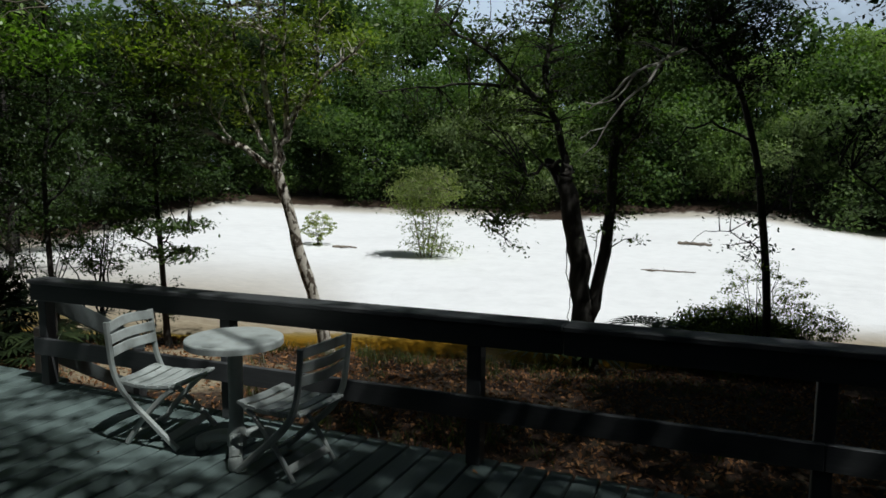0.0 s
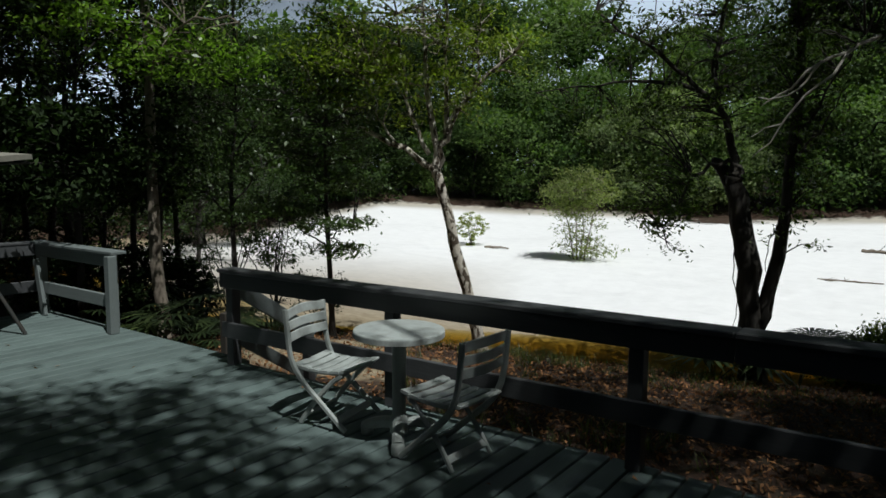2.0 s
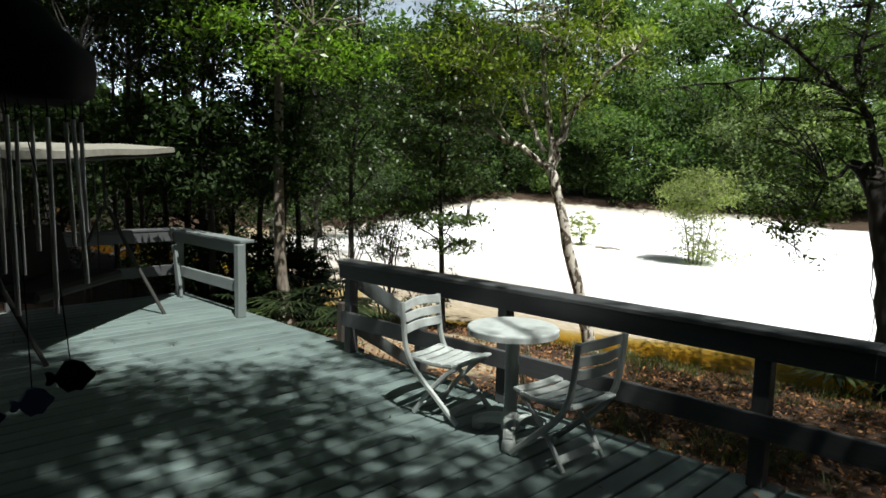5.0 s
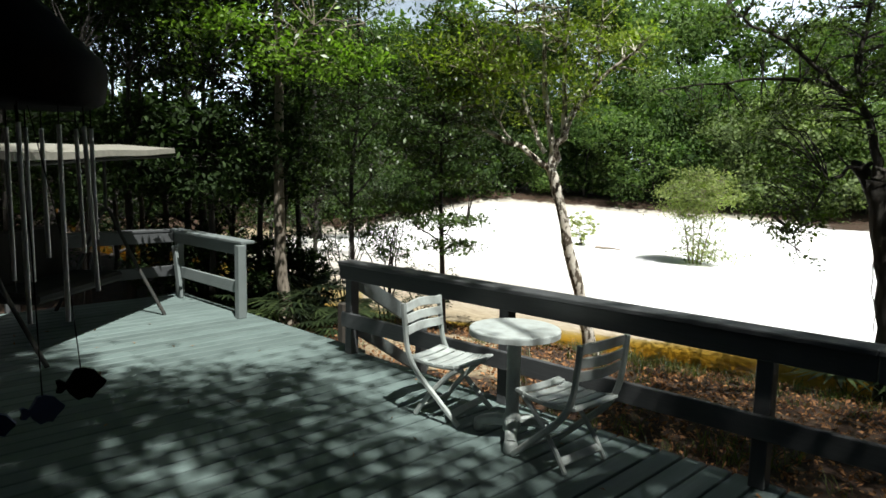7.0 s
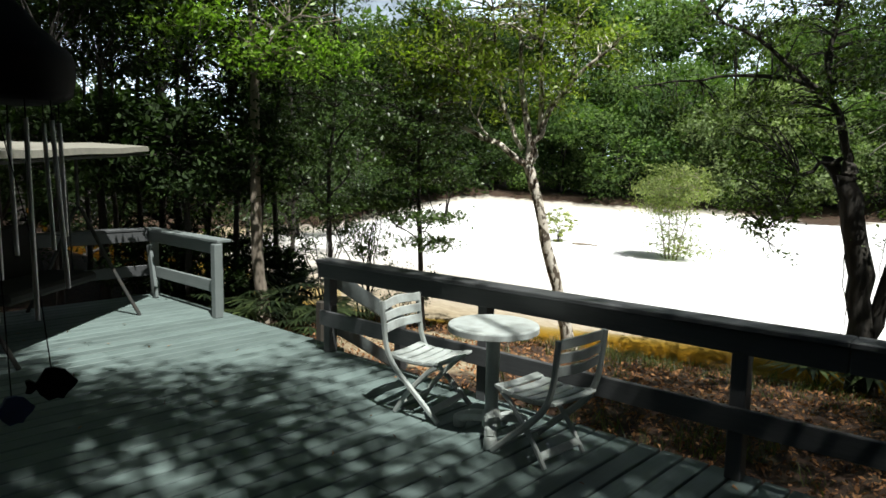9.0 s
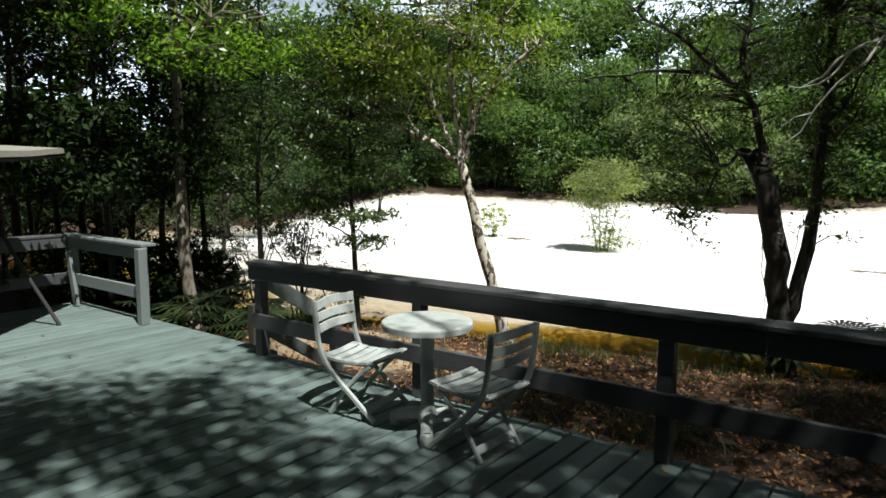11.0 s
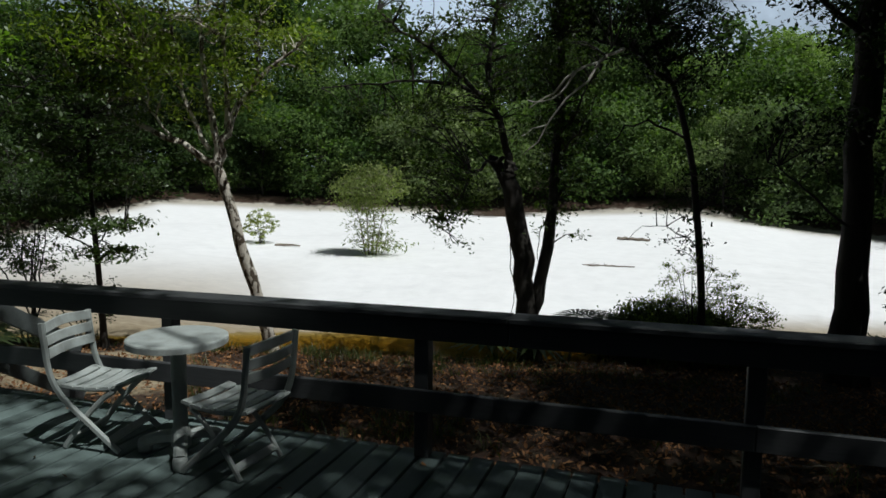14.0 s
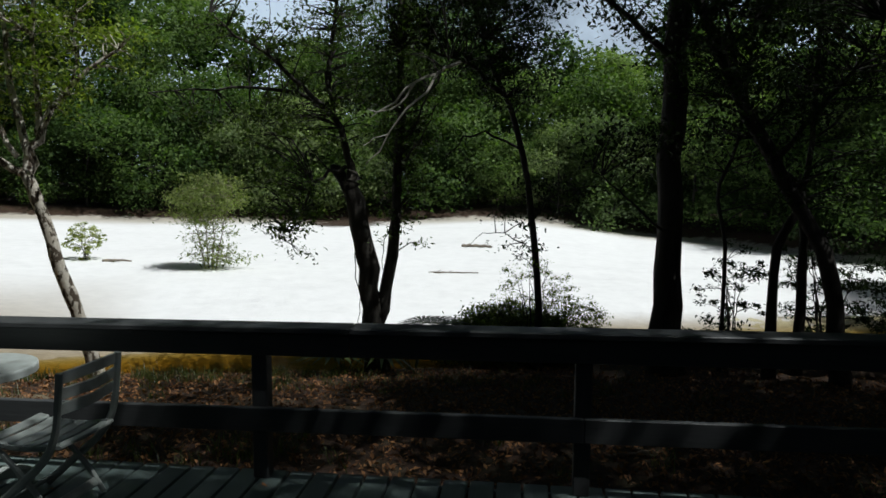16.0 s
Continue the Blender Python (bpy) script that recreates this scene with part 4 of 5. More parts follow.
def far_woods():
    rng = random.Random(21)
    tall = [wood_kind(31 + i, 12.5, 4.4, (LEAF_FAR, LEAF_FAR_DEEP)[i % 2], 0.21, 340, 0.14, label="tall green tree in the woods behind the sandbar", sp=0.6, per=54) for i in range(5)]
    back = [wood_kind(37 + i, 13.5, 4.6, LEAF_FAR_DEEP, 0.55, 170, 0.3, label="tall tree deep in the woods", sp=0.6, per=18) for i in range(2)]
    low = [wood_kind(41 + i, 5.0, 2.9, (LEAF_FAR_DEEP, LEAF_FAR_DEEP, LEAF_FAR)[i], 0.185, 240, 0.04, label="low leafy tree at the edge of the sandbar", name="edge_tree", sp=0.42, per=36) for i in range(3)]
    dark = [wood_kind(81 + i, 12.5, 4.4, LEAF_FAR_SHADE, 0.21, 340, 0.14, label="tall tree in the woods behind the sandbar, leaves darkened for shade", sp=0.6, per=54) for i in range(2)]
    shady_low = [wood_kind(85, 5.0, 2.9, LEAF_FAR_SHADE, 0.185, 240, 0.04, label="low tree at the edge of the sandbar, leaves darkened for shade", name="edge_tree", sp=0.42, per=36)]
    places, shady, edge, edge_shady, deep = [], [], [], [], []
    a = -55
    while a < 50:
        d = float(np.interp(a, FAR_A, FAR_D))
        # Left of -37 degrees the leaf colour carries the shade.
        row = edge_shady if a < -37 else edge
        row.append((*polar(a + rng.uniform(-0.7, 0.7), d + rng.uniform(1.2, 3.2)), rng.uniform(0.7, 1.2)))
        if rng.random() < 0.6:
            row.append((*polar(a + rng.uniform(-0.7, 0.7), d + rng.uniform(4, 6.5)), rng.uniform(1.1, 1.6)))
        a += 3.0
    for row, (off, step) in enumerate(((6, 5.0), (12, 5.2), (21, 5.6))):
        a = -54
        while a < 52:
            d = float(np.interp(a, FAR_A, FAR_D))
            b, s = a + rng.uniform(-1.5, 1.5), rng.uniform(0.72, 1.08) * (1 + 0.10 * row)
            if b < -50:
                s *= 0.9
            elif b < -24.5:
                s *= 1.12 if b > -44 else 1.02
            if abs(b + 21.0) < 3.5 or -2.0 < b < 10.0:       # lower treetops where the sky shows
                s *= 0.78
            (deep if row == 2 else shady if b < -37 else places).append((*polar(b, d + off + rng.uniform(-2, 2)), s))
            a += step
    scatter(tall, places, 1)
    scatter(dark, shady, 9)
    scatter(shady_low, edge_shady, 10)
    scatter(back, deep, 7)
    scatter(low, edge, 2)
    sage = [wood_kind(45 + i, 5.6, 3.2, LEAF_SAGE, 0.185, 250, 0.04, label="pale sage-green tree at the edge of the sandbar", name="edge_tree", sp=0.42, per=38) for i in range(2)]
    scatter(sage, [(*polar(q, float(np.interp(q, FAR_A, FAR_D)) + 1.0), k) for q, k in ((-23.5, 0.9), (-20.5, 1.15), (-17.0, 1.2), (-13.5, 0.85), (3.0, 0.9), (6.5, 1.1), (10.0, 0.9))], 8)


far_woods()


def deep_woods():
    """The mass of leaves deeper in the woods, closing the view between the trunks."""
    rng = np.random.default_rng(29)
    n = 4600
    # Runs all round: the unseen part behind the house blocks low sky light.
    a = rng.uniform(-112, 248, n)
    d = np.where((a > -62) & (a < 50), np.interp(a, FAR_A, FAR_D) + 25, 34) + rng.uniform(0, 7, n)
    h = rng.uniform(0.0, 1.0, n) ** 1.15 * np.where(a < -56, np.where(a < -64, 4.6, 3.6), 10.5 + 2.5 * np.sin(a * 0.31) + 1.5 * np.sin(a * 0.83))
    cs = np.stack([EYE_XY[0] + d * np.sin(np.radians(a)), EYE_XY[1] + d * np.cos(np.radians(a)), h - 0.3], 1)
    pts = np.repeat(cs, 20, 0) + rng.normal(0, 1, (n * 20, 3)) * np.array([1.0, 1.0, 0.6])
    # The darkness between the trunks is put into the leaf colour.
    ob = leaf_cloud("deep_woods", pts, 0.85, rng, LEAF_SHADED, slim=0.8, flat=True)
    tagged(ob, "dense foliage deep in the woods, coloured dark for shade", "woods", kind="stuff")


deep_woods()


def near_woods():
    rng = random.Random(23)
    kinds = [wood_kind(51 + i, 11.0, 2.7, (LEAF_SHADED, LEAF_OAK)[i % 2], 0.15, 270, 0.42, label="dark leafy tree in the shaded woods", per=19, sp=0.34) for i in range(3)]
    shrubs = [wood_kind(55 + i, 2.6, 1.5, LEAF_SHADED, 0.105, 100, 0.10, label="low shrub in the shaded understory", per=24, sp=0.24, name="shrub") for i in range(2)]
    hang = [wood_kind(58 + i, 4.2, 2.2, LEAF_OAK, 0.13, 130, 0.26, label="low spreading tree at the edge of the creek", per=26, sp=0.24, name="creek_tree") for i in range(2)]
    # Rear trees are never in view; they are added to cut low sky light.
    rear = [wood_kind(59, 10.0, 3.2, LEAF_SHADED, 0.36, 170, 0.08, label="unseen tree behind the house, added to block low sky light", per=20, sp=0.5)]
    places, under = [], []
    for _ in range(13):
        a, d = rng.uniform(-104, -54), rng.uniform(12.5, 34)
        if a > -62:
            d += 10
        if not (-69.3 < a < -67.3 or -63.5 < a < -59):
            places.append((*polar(a, d), rng.uniform(0.8, 1.2)))
    for _ in range(26):
        under.append((*polar(rng.uniform(-104, -61), rng.uniform(11.5, 24)), rng.uniform(0.6, 1.15)))
    for _ in range(15):
        places.append((*polar(rng.uniform(36, 78), rng.uniform(11, 26)), rng.uniform(0.8, 1.15)))
        under.append((*polar(rng.uniform(33, 78), rng.uniform(10.5, 20)), rng.uniform(0.5, 1.0)))
    behind = [(*polar(rng.uniform(80, 250), rng.uniform(12, 22)), rng.uniform(0.9, 1.35)) for _ in range(20)]
    scatter(rear, behind, 5)
    scatter(hang, [(*polar(a, d), q) for a, d, q in ((-63.5, 15.5, 0.85), (-55.5, 23, 0.9), (-59, 26, 1.1), (-51, 31, 0.9), (-55, 31, 1.1))], 6)
    scatter(kinds, places, 3)
    scatter(shrubs, under, 4)


near_woods()


# ---- shade tree over the deck ----
def overhead():
    """A broad oak, out of view, its crown placed to dapple and shade the deck."""
    k = SUN_DIR / SUN_DIR.z

    def over(x, y, h):
        return (x + k.x * h, y + k.y * h, h)
    blobs = []
    # Each clump is set by the spot on deck or bank to be shaded.
    for x, y, h, rx, ry, n in ((-2.12, 3.06, 8.2, 0.25, 0.28, 9), (-0.65, 2.5, 8.2, 1.2, 1.3, 120), (0.8, 1.6, 8.6, 1.8, 1.6, 260), (2.8, 3.0, 8.0, 1.8, 1.8, 190), (-0.5, -0.3, 9.0, 1.8, 1.4, 190),
                               (-3.3, 1.0, 8.4, 1.4, 1.2, 36), (-2.3, 4.6, 8.0, 1.3, 0.7, 48), (-4.8, 1.8, 8.8, 1.0, 1.0, 28), (-4.8, 0.2, 8.5, 1.4, 1.0, 52),
                               (1.0, 5.5, 8.4, 2.4, 1.4, 260), (-2.2, 5.4, 8.6, 1.6, 0.8, 70), (4.2, 5.0, 8.6, 2.2, 2.0, 190), (3.5, 0.2, 8.8, 2.2, 2.0, 240),
                               (-2.2, 0.5, 8.6, 1.3, 1.0, 36), (-1.8, 2.4, 8.3, 0.7, 0.4, 16), (-3.4, -0.4, 8.4, 1.4, 1.0, 104), (-5.2, -0.9, 8.4, 1.5, 1.0, 90), (5.2, 1.6, 8.4, 1.6, 1.6, 190), (5.2, -1.2, 8.6, 1.8, 1.6, 190), (2.0, -1.8, 8.8, 1.8, 1.4, 170), (4.2, 3.6, 8.0, 1.6, 1.2, 120), (7.2, 3.0, 8.4, 1.6, 2.0, 170),
                               (2.6, 6.6, 8.2, 2.2, 1.2, 300), (3.0, 8.3, 8.4, 2.6, 0.9, 220), (4.0, 6.0, 8.4, 1.8, 1.2, 200), (1.6, 7.6, 8.4, 2.2, 0.9, 170), (0.2, 6.9, 8.4, 1.5, 0.7, 80), (5.4, 6.8, 8.2, 1.8, 1.2, 170), (0.3, 3.6, 8.2, 1.7, 0.9, 72), (2.4, 4.0, 8.3, 1.5, 0.9, 70), (-4.4, 3.9, 8.0, 1.0, 0.5, 34), (-4.4, 2.1, 8.4, 0.9, 0.7, 24), (-2.4, 2.0, 8.2, 0.9, 0.6, 20), (-1.55, 3.3, 8.2, 0.5, 0.5, 24), (-5.9, 0.95, 8.4, 0.75, 0.45, 40), (-4.75, 0.6, 8.4, 0.6, 0.4, 28), (-5.0, 1.35, 8.4, 0.7, 0.35, 22), (-6.9, 1.1, 8.4, 0.7, 0.4, 30), (-3.3, 2.2, 8.2, 0.9, 0.5, 20), (-1.4, 1.2, 8.4, 1.0, 0.9, 52)):
        n = int(n * (1.45 if -5.3 < x < -2.6 and y < 1.3 else 0.85 if 3.3 < y < 4.4 else 0.80 if y >= 4.4 and x > 0 else 1.0))
        h += 2.4
        blobs.append((over(x, y, h), (rx, ry, 0.7), n))
    base = (6.8, -0.5, gz(6.8, -0.5))
    limbs = [([base, (6.7, -0.5, 2.5), (6.2, -0.6, 5.0), (5.8, -0.9, 8.2), (5.4, -1.0, 10.6)], 0.28, 0.10)]
    for c, r, n in blobs:
        limbs.append(([(5.9, -0.85, 7.6), ((5.9 + c[0]) / 2, (c[1] - 0.85) / 2, 9.4), (c[0], c[1], c[2] - 0.2)], 0.07, 0.015))
    tree("shade_oak", "unseen broad oak, its crown placed to dapple and shade the deck", limbs, blobs, LEAF_OAK, 0.12, BARK_DARK, 61, 36, 0.25, 0.6, 0.55, keep=0.3)


overhead()


# ---- bushes ----
def bush(name, label, x, y, w, h, leaf, size, clumps, seed, low=0.0, category="bush", twig=0.008):
    rng = np.random.default_rng(seed)
    z = gz(x, y)
    limbs = []
    for i in range(7):
        a = rng.uniform(0, 6.28)
        r = w * 0.5 * rng.uniform(0.2, 0.8)
        limbs.append(([(x + 0.05 * math.cos(a), y + 0.05 * math.sin(a), z), (x + r * 0.4 * math.cos(a), y + r * 0.4 * math.sin(a), z + h * 0.45), (x + r * math.cos(a), y + r * math.sin(a), z + h * rng.uniform(0.7, 0.95))], 0.005 * h + 0.004, 0.003))
    blobs = [((x, y, z + h * (0.5 + low / 2)), (w * 0.5, w * 0.45, h * (0.5 - low / 2)), clumps)]
    return tree(name, label, limbs, blobs, leaf, size, BARK_DARK, seed, 24, 0.05 * w, 0.5, keep=0.7, twig=twig, category=category, sides=6)


def sandbar_bush():
    x, y = -9.27, 20.1
    z = gz(x, y)
    rng = np.random.default_rng(71)
    limbs = [([(x + dx * 0.2, y, z), (x + dx * 0.5, y + 0.05, z + 1.2), (x + dx, y + 0.1, z + 2.5)], 0.026, 0.006) for dx in (-0.9, -0.35, 0.15, 0.7)]
    blobs = [((x - 0.1, y, z + 2.2), (1.3, 1.0, 0.45), 120), ((x + 0.1, y, z + 2.75), (0.8, 0.7, 0.28), 40), ((x - 0.2, y, z + 1.65), (0.95, 0.8, 0.3), 55),
             ((x, y, z + 1.1), (0.75, 0.7, 0.3), 18), ((x + 0.1, y, z + 0.55), (0.85, 0.6, 0.4), 36)]
    tree("sandbar_willow", "pale green willow bush alone on the white sand", limbs, blobs, LEAF_PALE, 0.125, BARK_GREY, 71, 24, 0.24, 0.28, keep=0.8, slim=0.34, category="bush", sides=6)


sandbar_bush()

tree("overhanging_tree", "large dark tree leaning over the end of the deck", [
    ([(4.9, 6.4, gz(4.9, 6.4)), (4.8, 6.35, 0.8), (4.4, 6.3, 2.2), (3.7, 6.2, 3.6), (3.2, 6.1, 5.2), (2.9, 6.0, 7.5)], 0.20, 0.09),
    ([(3.8, 6.2, 3.4), (4.6, 5.4, 4.4), (5.4, 4.6, 5.0)], 0.07, 0.02),
    ([(3.4, 6.15, 4.4), (2.8, 5.2, 5.4), (2.6, 4.2, 6.2)], 0.07, 0.02)],
    [((4.6, 5.6, 4.6), (1.8, 1.4, 0.8), 300), ((3.2, 6.0, 6.2), (2.0, 1.8, 1.0), 230), ((5.8, 5.2, 3.6), (1.2, 1.2, 0.8), 140), ((5.6, 7.2, 3.2), (1.2, 1.0, 1.0), 120)],
    LEAF_SHADED, 0.10, BARK_DARK, 18, 24, 0.22)
for k, (x, y, h, lean) in enumerate(((-8.35, 4.95, 6.5, -0.25), (-9.6, 4.4, 7.0, 0.1), (-10.3, 3.6, 6.5, 0.2), (-11.2, 4.9, 7.5, -0.2), (-10.9, 2.2, 7.0, 0.1), (3.55, 9.3, 5.0, -0.95), (2.98, 9.6, 4.5, 0.35), (4.0, 9.6, 6.5, 0.12), (5.2, 9.2, 6.0, -0.1),
                                  (*polar(-63.2, 9.9), 5.5, 0.15), (*polar(-59.6, 10.3), 5.0, -0.2), (*polar(-56.6, 11.4), 4.6, 0.2), (*polar(-66.5, 11.2), 6.0, 0.1), (*polar(-72.0, 11.0), 6.5, 0.1), (*polar(-75.5, 12.5), 7.0, -0.1), (*polar(-70.0, 14.5), 7.5, 0.1), (*polar(-68.2, 13.0), 6.2, 0.1), (*polar(-73.5, 15.0), 7.2, -0.1), (*polar(-65.0, 15.5), 6.8, 0.1), (*polar(-77.5, 14.0), 6.6, 0.1))):
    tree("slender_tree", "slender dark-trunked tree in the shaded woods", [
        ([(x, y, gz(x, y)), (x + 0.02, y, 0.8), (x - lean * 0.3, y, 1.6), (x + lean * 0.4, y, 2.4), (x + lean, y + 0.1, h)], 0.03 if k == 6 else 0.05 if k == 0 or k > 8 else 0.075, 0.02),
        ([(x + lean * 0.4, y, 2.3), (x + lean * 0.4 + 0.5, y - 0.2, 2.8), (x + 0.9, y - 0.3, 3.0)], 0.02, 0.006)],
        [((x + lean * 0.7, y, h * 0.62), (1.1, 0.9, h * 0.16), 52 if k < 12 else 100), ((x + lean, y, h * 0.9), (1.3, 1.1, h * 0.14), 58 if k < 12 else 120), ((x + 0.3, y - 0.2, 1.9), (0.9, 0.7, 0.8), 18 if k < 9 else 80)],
        LEAF_SHADED, 0.09 if k < 9 else 0.115, BARK_DARK, 120 + k, 22, 0.2, group="slender trees by the deck")
bush("bank_bush", "leafy green bush on the bank below the railing", 0.1, 10.6, 2.3, 1.15, LEAF_MID, 0.075, 900, 72, 0.0, "bush", 0.004)
bush("sapling", "feathery sapling with fine sprays of small leaves", 0.95, 10.1, 1.2, 1.15, LEAF_OLIVE, 0.045, 200, 78, 0.0, "sapling", 0.003)
bush("sapling", "feathery sapling with fine sprays of small leaves", 0.15, 10.2, 1.5, 1.2, LEAF_OLIVE, 0.045, 120, 79, 0.35, "sapling", 0.003)
bush("sapling", "thin dark sapling among the trunks on the bank", 3.35, 10.3, 1.2, 1.9, LEAF_SHADED, 0.075, 60, 80, 0.1, "sapling")
bush("sapling", "thin dark sapling among the trunks on the bank", 4.5, 10.0, 1.6, 2.2, LEAF_SHADED, 0.08, 100, 81, 0.0, "sapling")
bush("sapling", "thin dark sapling among the trunks on the bank", 5.6, 9.7, 1.6, 2.2, LEAF_SHADED, 0.08, 130, 82, 0.0, "sapling")
bush("bank_bush", "leafy green bush on the bank below the railing", 2.75, 10.4, 0.8, 0.6, LEAF_OAK, 0.055, 90, 83)
bush("sapling", "feathery sapling with fine sprays of small leaves", 0.40, 9.75, 1.4, 1.75, LEAF_OLIVE, 0.05, 70, 84, 0.2, "sapling", 0.003)
bush("sand_shrub", "small grey-green shrub on the sandbar", -14.15, 21.2, 1.3, 1.3, LEAF_PALE, 0.09, 70, 73)
bush("sapling", "thin sapling with fine sprays of leaves", *polar(-52.5, 10.6), 1.8, 1.9, LEAF_OAK, 0.06, 90, 74, 0.35, "sapling", 0.003)
bush("sapling", "thin sapling with fine sprays of leaves", *polar(-49.5, 10.2), 1.7, 2.2, LEAF_OAK, 0.06, 110, 75, 0.4, "sapling", 0.003)
bush("sapling", "thin sapling with fine sprays of leaves", *polar(-46.0, 11.5), 1.3, 1.6, LEAF_OAK, 0.06, 50, 76, 0.4, "sapling", 0.003)
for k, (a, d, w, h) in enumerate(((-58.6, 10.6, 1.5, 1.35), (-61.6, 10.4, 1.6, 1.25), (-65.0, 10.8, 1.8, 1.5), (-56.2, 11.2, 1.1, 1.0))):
    bush("undergrowth_bush", "dark leafy bush in the shade beside the deck", *polar(a, d), w, h, LEAF_SHADED, 0.085, 150, 190 + k)
bush("bank_bush", "leafy green bush on the bank below the railing", -1.0, 11.0, 1.0, 0.7, LEAF_OAK, 0.06, 70, 77)


# ---- palmettos, grass, fallen leaves ----
def palmetto(x, y, size, seed):
    rng = random.Random(seed)
    z = gz(x, y)
    root = thing("saw_palmetto", "dark green saw palmetto with fan-shaped fronds", "palmetto", pose(x, y, z), "palmettos on the bank")
    for i in range(9):
        a, el = rng.uniform(0, 6.28), rng.uniform(0.5, 1.25)
        L = size * rng.uniform(0.6, 1.0)
        hub = Vector((math.cos(a) * math.cos(el), math.sin(a) * math.cos(el), math.sin(el))) * L
        vs, fs = [], []
        v, f = tube(smooth_path([(0, 0, 0), tuple(hub * 0.5 + Vector((0, 0, 0.04))), tuple(hub)], 4), [0.008, 0.007, 0.006, 0.005], 4)
        vs.extend(v.tolist())
        fs.extend(f.tolist())
        out = Vector((math.cos(a), math.sin(a), 0.25)).normalized()
        side = Vector((-math.sin(a), math.cos(a), 0))
        nrm = side.cross(out)
        R = size * rng.uniform(0.5, 0.7)
        for k in range(13):
            b = radians(-95 + 190 * k / 12)
            d = out * math.cos(b) + side * math.sin(b) + nrm * 0.15
            w = (out * -math.sin(b) + side * math.cos(b)) * R * 0.055
            k0 = len(vs)
            tip = hub + d * R - Vector((0, 0, R * 0.12))
            mid = hub + d * R * 0.55
            vs += [tuple(hub), tuple(mid + w), tuple(tip), tuple(mid - w)]
            fs.append([k0, k0 + 1, k0 + 2, k0 + 3])
        mesh_np("frond", np.array(vs), np.array(fs), PALM, root)


for k, (x, y, q) in enumerate(((-7.2, 4.3, 0.5), (-6.7, 4.7, 0.45), (-7.7, 5.3, 0.55), (-7.1, 5.7, 0.45), (-2.15, 9.0, 0.95), (-1.2, 9.1, 0.95), (-8.9, 5.0, 0.7), (-9.4, 4.2, 0.7), (2.9, 9.9, 0.6), (-8.3, 4.3, 0.6), (-7.5, 4.75, 0.75), (-7.95, 5.6, 0.8), (-8.55, 5.2, 0.8))):
    palmetto(x, y, q, 80 + k)


def grass_tufts():
    """Bank grass, blade by blade."""
    rng = np.random.default_rng(90)
    spots = [((-4.2, 7.8), (1.5, 1.0), 60), ((-2.5, 8.2), (0.9, 0.8), 26), ((-1.2, 7.6), (1.2, 0.9), 22), ((0.4, 8.2), (1.6, 1.0), 22), ((-5.8, 6.6), (1.0, 1.0), 20),
             ((-2.5, 4.6), (2.5, 0.6), 22), ((1.5, 5.2), (2.5, 0.9), 14)]
    base = []
    for c, r, n in spots:
        q = rng.normal(0, 0.6, (n, 2)) * np.array(r) + np.array(c)
        for p in q:
            base.append(p + rng.normal(0, 0.06, (22, 2)))
    base = np.concatenate(base)
    z = lie(base[:, 0], base[:, 1])[0] - 0.01
    n = len(base)
    b = np.stack([base[:, 0], base[:, 1], z], 1)
    th = rng.uniform(0, 6.28, n)
    h = rng.uniform(0.05, 0.19, n)[:, None]
    lean = np.stack([np.cos(th), np.sin(th), np.zeros(n)], 1) * h * rng.uniform(0.3, 1.3, n)[:, None]
    sd = np.stack([-np.sin(th), np.cos(th), np.zeros(n)], 1) * 0.0038
    up = np.array([0, 0, 1.0]) * h
    v = np.stack([b - sd, b + sd, b + lean * 0.4 + up * 0.6 + sd * 0.7, b + lean + up, b + lean * 0.4 + up * 0.6 - sd * 0.7], 1).reshape(-1, 3)
    k = np.arange(n)[:, None] * 5
    f = np.concatenate([np.concatenate([k, k + 1, k + 2], 1), np.concatenate([k, k + 2, k + 4], 1), np.concatenate([k + 4, k + 2, k + 3], 1)])
    tagged(mesh_np("grass", v, f, GRASS), "green and yellow grass tufts on the leaf-strewn bank", "grass", kind="stuff")


grass_tufts()


def fallen_leaves():
    rng = np.random.default_rng(91)
    n = 26000
    x, y = rng.uniform(-7.5, 6.5, n), 3.5 + 6.5 * rng.beta(1.1, 1.5, n)
    ok = y < np.interp(x, BANK_X, BANK_Y) - 0.3
    x, y = x[ok], y[ok]
    z = lie(x, y)[0] + 0.012 + np.abs(rng.normal(0, 0.012, len(x))) + 0.03 * np.sin(x * 0.9 + 0.6 * np.sin(y * 0.7)) * np.sin(y * 0.6)
    ob = leaf_cloud("fallen_leaves", np.stack([x, y, z], 1), 0.052, rng, DRY_LEAF, droop=0.0)
    tagged(ob, "dry brown fallen leaves strewn on the bank", "leaves", kind="stuff")


fallen_leaves()


def deck_leaves():
    rng = np.random.default_rng(92)
    n = 46
    p = np.stack([rng.uniform(-7.5, 1.5, n), rng.uniform(0.3, 3.3, n), np.full(n, 0.008)], 1)
    ob = leaf_cloud("deck_leaves", p, 0.05, rng, DRY_LEAF, droop=0.0)
    tagged(ob, "a few small dry leaves lying on the deck", "leaves", kind="stuff")


deck_leaves()


